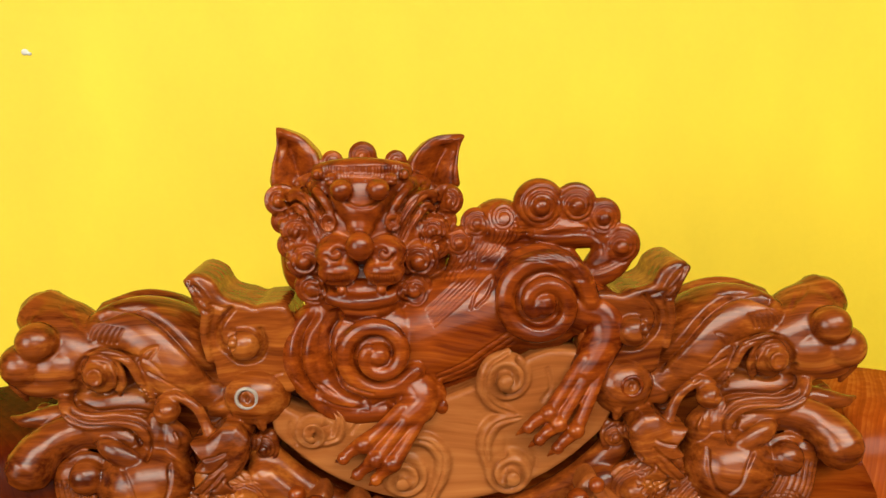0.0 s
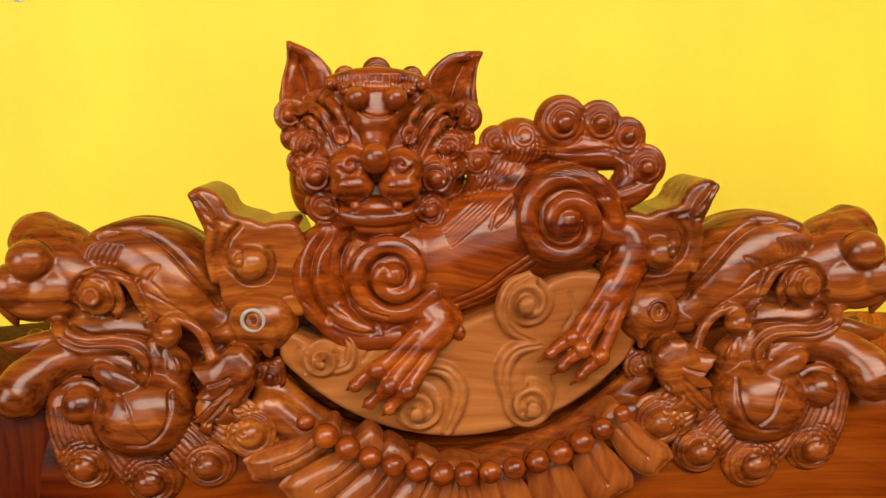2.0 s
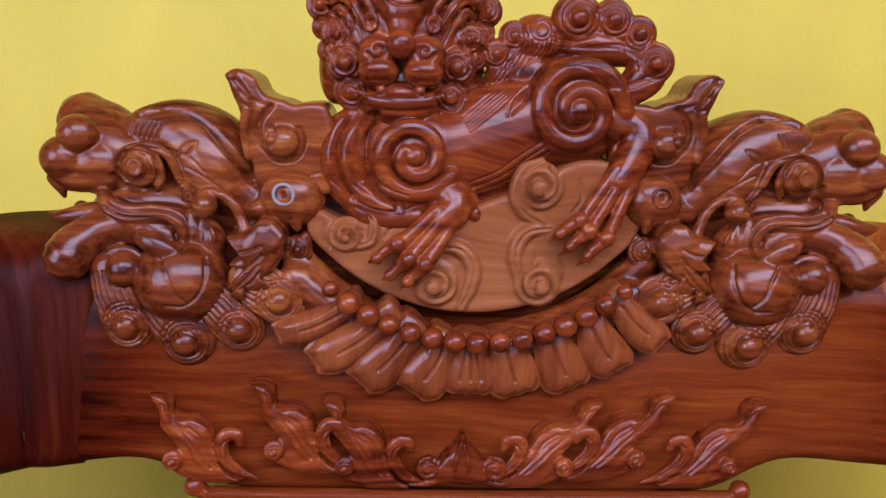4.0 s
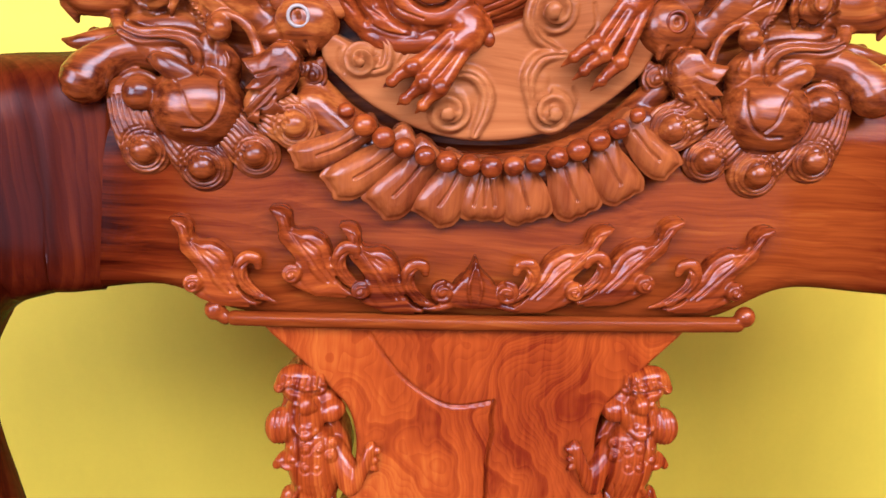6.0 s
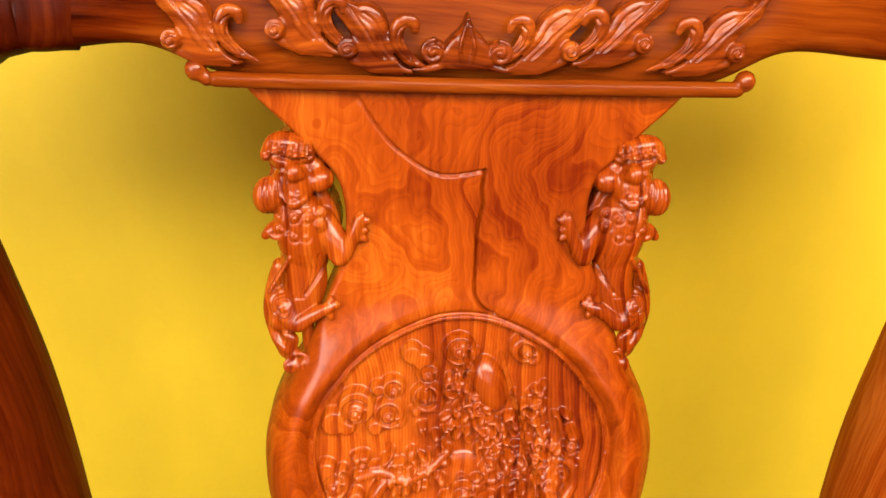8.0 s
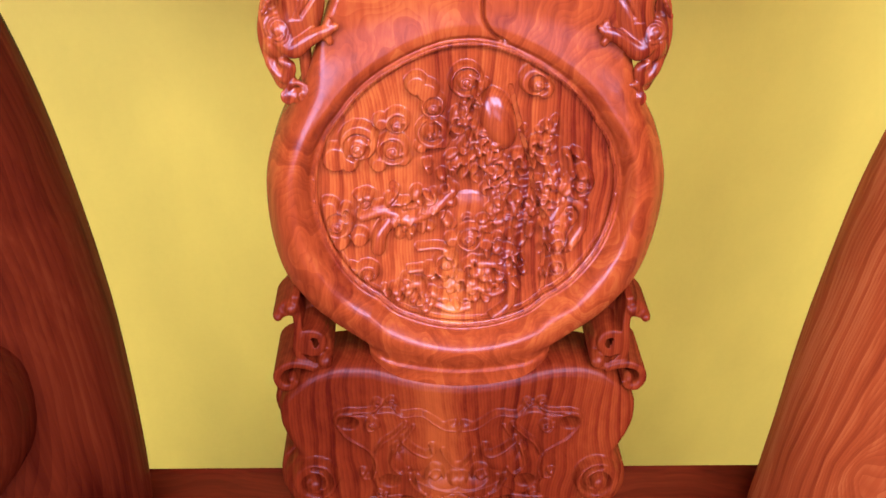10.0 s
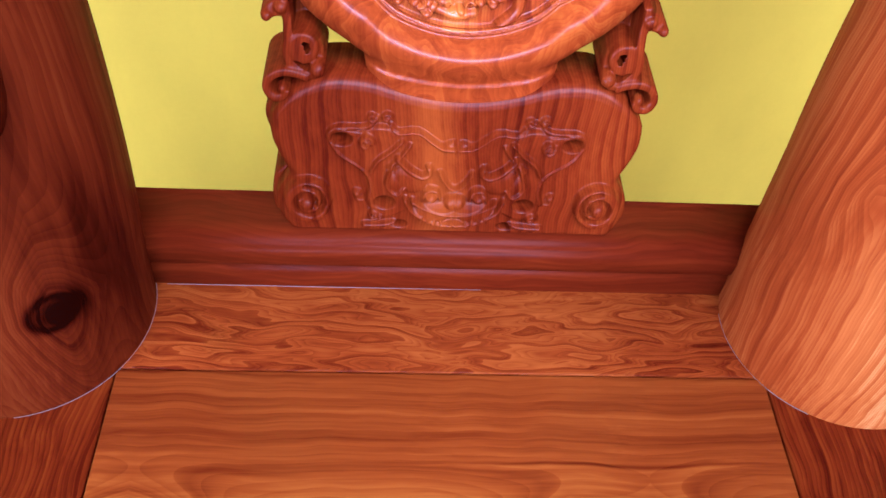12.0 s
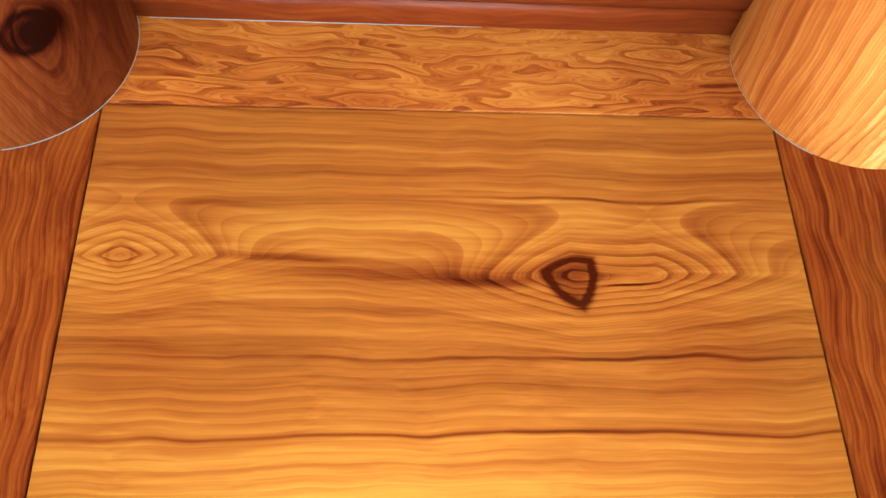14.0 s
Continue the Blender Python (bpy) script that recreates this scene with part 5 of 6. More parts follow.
def flame(tip, shift, hand):
    """One licking flame with a bud and a hook, drawn for the foot at the origin."""
    f = Form(flip=False)
    lean_out = 0.24 if hand < 0 else 0.0
    at = lambda x, z: tip[0] + hand * (x - lean_out * z)
    g = lambda pts: [(at(x, z), 421 + y, tip[1] + z, r) for x, y, z, r in pts]
    body = ((0, 0), (8, 0.5), (12.5, -4), (13, -11), (17, -13.5), (25, -13.5), (33, -19), (36.5, -28), (38, -37), (43, -46), (52 + shift, -51), (40, -53), (25, -53), (17, -45), (15, -37), (14.5, -31), (11, -25.5), (5.5, -19), (5, -12), (4, -5.5))
    f.slab([(at(x, z), tip[1] + z) for x, z in body], 419.5, 436, steps=4, round_off=4.0)
    f.tube(g([(4, 0, -1.5, 1.2), (9, -1, -5, 2.2), (10, -1, -13, 2.4), (16, -1, -21, 3.0), (24, -1, -28, 3.4), (28, -1, -37, 3.2), (36, 0, -46, 2.2)]), flat=0.6)
    f.dig(g([(8, -2, -4, 0), (13, -3, -13, 0), (20, -3, -23, 0), (28, -3, -34, 0), (34, -3, -43, 0)]), 0.9, 1.2)
    f.dig(g([(22, -2, -18, 0), (29, -2, -24, 0), (32, -2, -34, 0), (38, -2, -43, 0)]), 0.8, 1.0)
    f.dig(g([(46, -2, -24, 0), (41, -2, -28, 0), (41, -2, -36, 0), (48, -2, -44, 0)]), 0.8, 1.0)
    f.tube(g([(51, -1, -27, 2.4), (50, -1, -22.5, 3.4), (44, -1, -22, 4.0), (40.5, -1, -28, 4.2), (42, -0.5, -36, 3.8), (49, 0, -44, 3.0), (60 + shift, 1, -50, 1.2)]), flat=0.75)
    f.dig(g([(47, -3, -26, 0), (44, -3, -31, 0), (45, -3, -37, 0), (52, -3, -45, 0)]), 0.9, 1.4)
    f.ball((at(13, -38), 419.5, tip[1] - 38), (6, 4.8, 6))
    f.whorl((at(13, -38), 417, tip[1] - 38), 5.0, 1.3, hand, 60, 0.8, 1.2, 0.25)
    f.tube(g([(9, 1, -41, 1.6), (18, 1, -46, 2.8), (30, 1, -50, 2.6), (44, 1, -52, 1.6)]), flat=0.7)
    f.make("flame_scroll", carved, chair, voxel=0.7, smooth=1)


for p, hand in (((-181.4, 1052.1), 1), ((-123.9, 1059.0), 1), ((-83.7, 1049.4), 1), ((78.5, 1050.8), -1), ((120.3, 1056.0), -1), ((175.3, 1052.1), -1)):
    flame(p, 0, hand)
f = Form()
x, z = (-3.0, 1031.5)
f.slab([(x, z), (x + 4, z - 8), (x + 13, z - 18), (x + 14, z - 30), (x - 14, z - 30), (x - 13, z - 18), (x - 4, z - 8)], 418, 432, round_off=3)
for s in (-1, 1):
    f.curl((x + s * 19, 421, z - 21), 7.6, turns=1.4, hand=-s, start=90, wire=1.9)
    f.tube([(x + s * 14, 421, z - 29, 2.2), (x + s * 22, 421, z - 31, 2), (x + s * 30, 422, z - 32, 1)])
    f.tube([(x + s * 1.5, 418, z - 6, 0.6), (x + s * 4, 417, z - 18, 0.9), (x + s * 2, 418, z - 28, 0.5)], n=8)
f.make("palmette", carved, chair, voxel=0.7, smooth=1)


# ---- the back board: a height field of its face, with figures in low relief ----
class Relief:
    """Depth of a carved face over (x, z), in millimetres; negative stands proud."""

    def __init__(self, x, z):
        self.x, self.z, self.d = x, z, np.zeros_like(x)

    def far(self, points):
        p = np.array(points, float)
        best = np.full(self.x.shape, 1e9)
        for (ax, az), (bx, bz) in zip(p[:-1], p[1:]):
            ex, ez = bx - ax, bz - az
            s = np.clip(((self.x - ax) * ex + (self.z - az) * ez) / (ex * ex + ez * ez + 1e-9), 0, 1)
            best = np.minimum(best, np.hypot(self.x - ax - s * ex, self.z - az - s * ez))
        return best

    def stroke(self, points, width, height, smooth=3):
        """A rounded ridge along a line (a groove where height is negative)."""
        p = ease(points, smooth) if smooth > 1 and len(points) > 2 else np.array(points, float)
        h = height * np.sqrt(np.clip(1 - (self.far(p) / width) ** 2, 0, 1))
        self.d = np.where(h > 0, np.minimum(self.d, self.base - h), self.d) if height > 0 else self.d - h

    def dome(self, c, rx, rz, height, turn=0.0):
        ca, sa = math.cos(radians(turn)), math.sin(radians(turn))
        u, w = (self.x - c[0]) * ca + (self.z - c[1]) * sa, -(self.x - c[0]) * sa + (self.z - c[1]) * ca
        h = height * np.sqrt(np.clip(1 - (u / rx) ** 2 - (w / rz) ** 2, 0, 1))
        self.d = np.where(h > 0, np.minimum(self.d, self.base - h), self.d)

    def pit(self, c, rx, rz, depth):
        q = np.clip(1.6 * (1 - np.sqrt(((self.x - c[0]) / rx) ** 2 + ((self.z - c[1]) / rz) ** 2)), 0, 1)
        self.d += depth * np.minimum(1, q * 2)

    def spiral(self, c, size, height, turns=1.5, hand=1, start=0.0, width=None, eye=True):
        pts = []
        for k in range(int(turns * 12) + 1):
            s = k / (turns * 12)
            a = radians(start) + hand * 2 * math.pi * turns * s
            pts.append((c[0] + size * (1 - 0.75 * s) * math.cos(a), c[1] + size * (1 - 0.75 * s) * math.sin(a)))
        self.stroke(pts, width or size * 0.22, height, smooth=1)
        if eye:
            self.dome(c, size * 0.3, size * 0.3, height)

    def cloud(self, outline, height):
        """A raised plateau with a softened edge."""
        o = ease(outline, 4, closed=True)
        inside = np.zeros(self.x.shape, bool)
        for (ax, az), (bx, bz) in zip(o, np.roll(o, -1, 0)):
            cross = (az > self.z) != (bz > self.z)
            inside ^= cross & (self.x < (bx - ax) * (self.z - az) / (bz - az + 1e-9) + ax)
        edge = self.far(np.vstack([o, o[:1]]))
        h = height * np.where(inside, np.sqrt(np.clip(edge / 2.0, 0, 1)), 0)
        self.d = np.where(h > 0, np.minimum(self.d, self.base - h), self.d)

    def billow(self, discs, height):
        """A raised plateau in the shape of round lobes grown together, its edge softened."""
        inner = np.full(self.x.shape, -1e9)
        for x, z, r in discs:
            inner = np.maximum(inner, r - np.hypot(self.x - x, self.z - z))
        h = height * np.where(inner > 0, np.sqrt(np.clip(inner / 2.4, 0, 1)), 0)
        self.d = np.where(h > 0, np.minimum(self.d, self.base - h), self.d)

    def solid(self, name, material, parent, label, back):
        """Closes the face with a back at the given depth."""
        rows, cols = self.x.shape
        y = lean(self.z) + self.d
        front = np.stack([self.x, y, self.z], -1).reshape(-1, 3)
        rear = np.stack([self.x, np.broadcast_to(lean(self.z) + back, y.shape), self.z], -1).reshape(-1, 3)
        idx = np.arange(rows * cols).reshape(rows, cols)
        quads = np.stack([idx[:-1, :-1], idx[:-1, 1:], idx[1:, 1:], idx[1:, :-1]], -1).reshape(-1, 4)
        n = rows * cols
        loop = np.concatenate([idx[0, :], idx[1:, -1], idx[-1, -2::-1], idx[-2:0:-1, 0]])
        nxt = np.roll(loop, -1)
        wall = np.stack([nxt, loop, loop + n, nxt + n], 1)
        mesh = bpy.data.meshes.new(name)
        mesh.from_pydata((np.vstack([front, rear]) * 0.001).tolist(), [], quads.tolist() + (quads[:, ::-1] + n).tolist() + wall.tolist())
        mesh.update()
        return part_of(name, mesh, material, parent, label)


def half_width(z, table):
    t = ease(table, 8)
    order = np.argsort(t[:, 0])
    return np.interp(z, t[order, 0], t[order, 1])


# the board itself, from the top rail down to the moulded foot of the round frame
SPLAT = [(1000, 143), (981, 127.5), (962, 108), (946, 92.5), (930, 80), (905, 76), (873, 82), (845, 94), (815, 105), (787, 121.5), (760, 131.5), (735, 134), (705, 131), (680, 123.5), (662, 110), (648, 94), (636, 76), (628, 67), (605, 64)]


def rim_reach(x, z):
    """How far out from the round panel's middle, with 1 on its rim: peach-shaped, with small cusps."""
    dx, dz = (x - 3) / 99.0, (z - 746.7) / 95.5
    turn = np.degrees(np.arctan2(dz, np.abs(dx)))
    reach = np.interp(turn, (-90, -62, -57, -53, -49, -44, -20, 5, 22, 30, 34, 38, 48, 60, 70, 80, 90), (1.0, 0.995, 0.98, 0.968, 0.98, 0.99, 1.0, 1.0, 0.985, 0.965, 0.958, 0.96, 0.955, 0.952, 0.962, 0.98, 0.986))
    return np.hypot(dx, dz) / reach


z = np.linspace(605, 988, 390)[:, None]
u = np.linspace(-1, 1, 261)[None, :]
hw = half_width(z, SPLAT)
board = Relief(np.interp(z, (660, 745, 840, 905, 981), (3, 4.3, 5.0, 2.5, -0.5)) + u * hw, z + 0 * u)
board.base = 0.0
edge = hw * (1 - np.abs(u))
soft = np.interp(z, (780, 840), (24.0, 5.0))
board.d += np.where(edge < soft, soft - np.sqrt(np.maximum(soft ** 2 - (soft - edge) ** 2, 0)), 0) * np.interp(z, (780, 840), (0.75, 1.0))
# round frame: swells between its rim and the outside
rho = rim_reach(board.x, board.z)
fade = np.clip((board.z - 775) / 90, 0, 1)
fade = 1 - fade * fade * (3 - 2 * fade)
board.d -= 13.5 * np.exp(-((rho - 1.13) / np.where(rho < 1.13, 0.085, 0.19)) ** 2) * (0.06 + 0.94 * fade)
board.d += np.where(rho < 1.0, 5.0, 0) + 2.4 * np.exp(-((rho - 1.03) / 0.016) ** 2)
board.d -= 1.2 * np.exp(-((rho - 1.0) / 0.012) ** 2)
# a step where the frame rests on the lower panel, and the split in the wood
foot_line = np.interp(np.abs(board.x - 4), (0, 20, 44, 60, 72), (618.6, 619.4, 622.5, 624.8, 626.0))
board.d -= 2.4 * np.clip((foot_line - board.z) / 1.2, 0, 1)
board.base = board.d.copy()
board.stroke([(4 + k, float(np.interp(abs(k), (0, 20, 44, 60, 72), (618.6, 619.4, 622.5, 624.8, 626.0)))) for k in range(-72, 73, 6)], 1.2, 0.7, smooth=1)
board.stroke([(12.0, 937.3), (10.4, 925.5), (11.6, 916.3), (8.8, 899.5), (8.7, 876.7), (8.8, 857.4), (14.7, 847.4), (23.0, 842.7)], 1.2, -4.0)
board.stroke([(-65.4, 980.9), (-54.5, 964.5), (-44.8, 952.8), (-32.5, 943.0), (-18.4, 935.3), (-4.4, 934.8), (12.0, 938.0)], 1.0, -2.4)
board.solid("back_splat", splat_wood, chair, "waisted back board with lively orange grain and a split", 34)

# the round panel in low relief
z = np.linspace(652, 841.5, 300)[:, None]
u = np.linspace(-1, 1, 310)[None, :]
turns = np.linspace(-90, 90, 721)
reach = 1 / rim_reach(3 + np.cos(np.radians(turns)) * 99.0, 746.7 + np.sin(np.radians(turns)) * 95.5) * 0.992
hw = np.maximum(np.interp(z, 746.7 + np.sin(np.radians(turns)) * 95.5 * reach, np.cos(np.radians(turns)) * 99.0 * reach), 2.0)
med = Relief(3 + u * hw, z + 0 * u)
med.d += 3.0
med.base = 3.0
# clouds: plump lobes with a boss in a sunk ring
CLOUDS = [
    ((-67.9, 774.6, 8.5), [(-67.1, 778.2, 11.7), (-82.4, 767.2, 8.6), (-73.6, 763.7, 5.8)], 1),
    ((-45.9, 773.1, 7.2), [(-45.5, 773.1, 10.0), (-54.5, 763.9, 5.7), (-38.7, 767.1, 4.7)], -1),
    ((-42.9, 790.2, 5.2), [(-42.9, 791.6, 7.7), (-52.8, 790.7, 4.9)], 1),
    ((-21.0, 785.9, 7.0), [(-20.3, 784.2, 9.9), (-26.9, 775.1, 4.2), (-13.8, 778.9, 5.0)], -1),
    ((-82.2, 722.6, 7.1), [(-82.5, 722.6, 10.4), (-87.3, 733.2, 6.6), (-67.5, 713.1, 6.0), (-80.7, 710.3, 6.0)], 1),
    ((-62.3, 686.9, 4.9), [(-62.3, 688.5, 7.2), (-73.0, 689.6, 4.6)], -1),
    ((-20.3, 801.7, 5.6), [(-20.3, 802.0, 7.7), (-30.8, 815.2, 6.8), (-23.9, 810.9, 6.9)], 1),
    ((45.1, 817.4, 5.9), [(43.2, 818.7, 9.0), (50.0, 813.1, 5.5)], -1),
    ((0.1, 818.0, 7.6), [(0.1, 818.0, 10.3)], 1),
    ((78.0, 751.6, 6.3), [(77.9, 752.3, 9.3), (67.1, 750.0, 5.1)], -1),
    ((5.8, 713.9, 7.1), [(6.5, 713.9, 9.5), (-5.5, 711.8, 4.5), (17.3, 710.1, 5.3)], 1),
    ((-8.9, 696.1, 5.7), [(-8.9, 696.1, 8.0), (-20.3, 691.2, 3.9)], -1),
    ((64.7, 711.7, 4.6), [(64.7, 711.7, 6.9), (72.8, 706.7, 3.4)], 1),
    ((66.2, 693.5, 4.6), [(66.2, 693.5, 6.6), (58.9, 687.8, 3.5)], -1),
]
for eye, lobes, hand in CLOUDS:
    med.billow([(x, z, r * 1.12) for x, z, r in lobes], 3.6)
med.base = med.d.copy()
for (x, z, r), lobes, hand in CLOUDS:
    med.stroke([(x + r * (1 - 0.012 * k) * math.cos(hand * (0.6 + 0.3 * k)), z + r * (1 - 0.012 * k) * math.sin(hand * (0.6 + 0.3 * k))) for k in range(20)], r * 0.2, -1.7, smooth=1)
    med.base = med.d.copy()
    med.dome((x, z), r * 0.62, r * 0.62, 1.7)
    med.base = med.d.copy()
    med.stroke([(x + r * 0.3 * math.cos(k * 0.6), z + r * 0.3 * math.sin(k * 0.6)) for k in range(9)], r * 0.11, -0.7, smooth=1)
med.base = np.minimum(med.d, 3.0)
# dragon bodies winding through the clouds, and claws
for line, w, h in (([(-65.3, 728.5), (-50.5, 732.5), (-35.7, 726.1), (-17.2, 734.7), (-6.4, 746.1)], 4.6, 4.2),
                   ([(-55.3, 705.5), (-53.6, 716.0), (-46.8, 726.0)], 5.2, 4.4),
                   ([(60.1, 722.1), (66.4, 736.4), (73.5, 740.3), (82.0, 733.9), (82.4, 722.4), (76.3, 710.6)], 4.2, 3.4),
                   ([(71.6, 760.1), (69.7, 769.2), (66.8, 772.1)], 2.2, 3.6),
                   ([(14.1, 695.5), (27.6, 694.4), (36.0, 682.4), (35.7, 666.1), (25.5, 656.5)], 4.0, 3.6),
                   ([(12.9, 678.2), (22.8, 673.0), (30.5, 676.3)], 3.0, 3.2),
                   ([(-28.1, 705.7), (-14.8, 707.0), (-5.3, 703.2)], 2.4, 3.4),
                   ([(-33.7, 689.9), (-16.4, 691.2), (-8.7, 686.1)], 2.6, 3.2),
                   ([(-37.5, 677.8), (-27.8, 680.7), (-23.9, 671.8)], 4.0, 3.4),
                   ([(-57.8, 735.0), (-46.8, 737.4), (-43.1, 745.7)], 2.6, 3.4),
                   ([(-16.0, 665.8), (-4.2, 661.7), (7.5, 663.9)], 3.4, 3.4)):
    med.stroke(line, w, h)
med.dome((5.4, 731.7), 15, 13, 1.5)
med.dome((21.3, 793.4), 11.5, 21, 6.0, 20)
med.dome((64.6, 720.3), 9, 22, 3.4, -15)
rng = random.Random(4)
for cx, cz, sx, sz, count in ((10.7, 773.9, 32, 24, 120), (31.2, 731.4, 28, 26, 130), (-33.9, 732.6, 30, 16, 100), (-8.4, 674.0, 40, 13, 90), (54.4, 769.0, 22, 22, 60), (4.5, 793.3, 16, 20, 30), (22.1, 688.3, 20, 16, 40), (64.9, 731.8, 16, 22, 40), (-65.1, 741.7, 8, 8, 8)):
    for k in range(count // 2):
        px, pz = cx + rng.gauss(0, 0.5) * sx, cz + rng.gauss(0, 0.5) * sz
        if rng.random() < 0.8:
            med.dome((px, pz), rng.uniform(2.4, 6.0), rng.uniform(2.0, 4.2), rng.uniform(2.4, 5.4), rng.uniform(0, 180))
        else:
            a, r = rng.uniform(0, 6.28), rng.uniform(2.0, 4.2)
            med.stroke([(px + r * math.cos(a + s), pz + r * math.sin(a + s)) for s in (0, 0.9, 1.8, 2.7)], rng.uniform(1.2, 2.0), rng.uniform(2.6, 4.8))
for c in [(-6.4, 781.8), (44.4, 766.5), (54.5, 704.7), (-1.7, 799.3), (-45.3, 747.1)]:
    med.pit(c, 2.6, 3.4, 3.0)
med.stroke([(28.8, 813.3), (34.7, 792.9), (42.5, 768.3), (48.6, 744.2), (57.8, 721.0), (57.8, 696.9), (58.8, 672.5)], 1.5, -3.0)
med.d = 3.6 + (med.d - 3.0) * 1.8
rim = rim_reach(med.x, med.z)
med.d = np.where(rim > 0.965, 3.2, med.d)
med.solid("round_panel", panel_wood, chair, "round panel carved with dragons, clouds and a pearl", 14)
form = Form(warped=True)
ring = []
for a in np.linspace(0, 6.2832, 145):
    x, z = 3 + 99.0 * math.cos(a), 746.7 + 95.5 * math.sin(a)
    far = float(rim_reach(x, z))
    ring.append((3 + (x - 3) / far, 0.6, 746.7 + (z - 746.7) / far, 1.6))
form.tube(ring, n=8, steps=1)
form.make("panel_rim", panel_wood, chair)

# the lower panel: a hanging cloth with scrolled feet
LOW = [(640, 66), (632, 74), (627, 92), (621, 106), (612, 118), (602, 126), (590, 130), (576, 130), (564, 126), (555, 121.5), (549, 119), (543, 122), (534, 128), (522, 129.5), (512, 126), (504, 121)]
v = np.linspace(0, 1, 190)[:, None]
u = np.linspace(-1, 1, 300)[None, :]
# upper edge: two lobes and a sagging middle
lobes = ease([(0, 608), (20, 609.5), (40, 613.5), (62, 619.5), (76, 621), (90, 620.5), (100, 617.5), (110, 612.5), (119, 605.5), (126, 597), (131, 588)], 6)
z = 505 + v * 110 + 0 * u
for step in range(30):
    hw = half_width(z, LOW)
    z = 0.5 * z + 0.5 * (505 + v * (np.interp(np.abs(u) * hw, lobes[:, 0], lobes[:, 1]) - 505))
hw = half_width(z, LOW)
low = Relief(3 + u * hw, z)
low.base = 0.0
top = np.interp(np.abs(low.x - 3), lobes[:, 0], lobes[:, 1])
edge = np.minimum(hw * (1 - np.abs(u)), (top - low.z) * 0.9)
low.d += -5.0 + np.where(edge < 8, 8 - np.sqrt(np.maximum(64 - (8 - edge) ** 2, 0)), 0)
plain = low.d.copy()
half_at = lambda pts, s: [(3 + s * (x - 3), z) for x, z in pts]
# the cloth and mask stand proud of the board as one raised field
for s in (-1, 1):
    low.base = plain
    low.cloud(half_at([(3, 576), (-9.9, 578), (-24.4, 587), (-38.5, 586), (-46, 590), (-56, 590), (-64, 587), (-78, 588), (-85, 584), (-85, 578), (-79, 568), (-63, 557), (-58, 545), (-61, 534), (-56, 522), (-44, 518), (-31, 524), (-24, 520), (-12, 516), (3, 514.5)], s), 2.2)
raised = low.d.copy()
for s in (-1, 1):
    m = lambda pts: half_at(pts, s)
    low.base = raised
    # rolled hem with its two loops
    low.stroke(m([(3, 575.4), (-9.9, 577.4), (-24.4, 587.1), (-38.5, 586.0), (-44, 591)]), 1.5, 1.9)
    low.spiral(m([(-46.6, 595.6)])[0], 3.4, 2.2, turns=1.1, hand=s, width=1.3)
    low.spiral(m([(-56.6, 595.6)])[0], 3.4, 2.2, turns=1.1, hand=-s, width=1.3)
    low.stroke(m([(-56, 591.5), (-63, 588.6), (-78.7, 588.3), (-85.6, 585.0), (-86.0, 578.3), (-79.1, 568.0), (-63, 556.6), (-58, 544.7), (-60.5, 534.5), (-67.0, 533.0), (-68.5, 539.0)]), 1.6, 2.4)
    # mask: brow, snout, eye, whiskers, cheek and chin
    low.dome(m([(-30, 552)])[0], 13, 10, 2.6, -30 * s)
    low.dome(m([(-12, 527)])[0], 17, 10, 3.2, 10 * s)
    low.dome(m([(-40, 549)])[0], 6.5, 9.0, 2.4, 20 * s)
    low.stroke(m([(-38.3, 568.7), (-30, 560.4), (-21, 556), (-15.5, 559.0), (-16.5, 563.0)]), 2.2, 3.6)
    low.stroke(m([(3, 546.4), (-1.5, 548.5), (-5.7, 553.8), (-8.5, 559)]), 1.5, 3.4)
    low.dome(m([(-14.1, 541.0)])[0], 5.2, 4.2, 5.4)
    low.stroke(m([(-20.5, 538.0), (-17, 546), (-10, 545.5), (-7.5, 538.5)]), 1.2, 3.8)
    low.dome(m([(0.5, 536)])[0], 5.5, 5.5, 4.6)
    low.stroke(m([(3, 526.5), (-8, 527.5), (-19, 531.5), (-27, 536.5)]), 1.5, 4.0)
    low.stroke(m([(3, 516.5), (-12.1, 518.8), (-27.2, 527.3), (-32.5, 537)]), 2.0, 3.4)
    low.stroke(m([(-42.3, 564.0), (-46.4, 549.0), (-39.0, 541.0), (-33.5, 547)]), 1.6, 3.2)
    low.stroke(m([(-36, 581), (-44, 573), (-53, 566), (-57, 558)]), 1.4, 2.6)
    low.stroke(m([(-30, 579), (-36, 570), (-46, 561)]), 1.2, 2.2)
    for k in range(4):
        low.stroke(m([(-20 + 4.6 * k, 524.5 - 1.4 * k), (-20.5 + 4.8 * k, 520.5 - 1.2 * k)]), 0.9, 4.2, smooth=1)
    low.spiral(m([(-60.7, 579.7)])[0], 5.0, 2.6, turns=1.4, hand=s, width=1.4)
    low.spiral(m([(-54.8, 520.5)])[0], 4.6, 2.6, turns=1.3, hand=-s, width=1.4)
    low.dome(m([(-67.3, 537.7)])[0], 3.0, 3.0, 3.0)
    low.stroke(m([(-62, 511), (-50, 511.5), (-40, 513)]), 2.2, 2.6)
    # holes that go deep into the wood
    low.pit(m([(-77.6, 580.2)])[0], 7.6, 5.0, 15.0)
    low.pit(m([(-47.6, 531.5)])[0], 8.0, 5.6, 15.0)
    low.pit(m([(-37, 510.5)])[0], 7.0, 3.6, 10.0)
    # scrolled foot
    foot = m([(-102.5, 532.5)])[0]
    low.base = plain
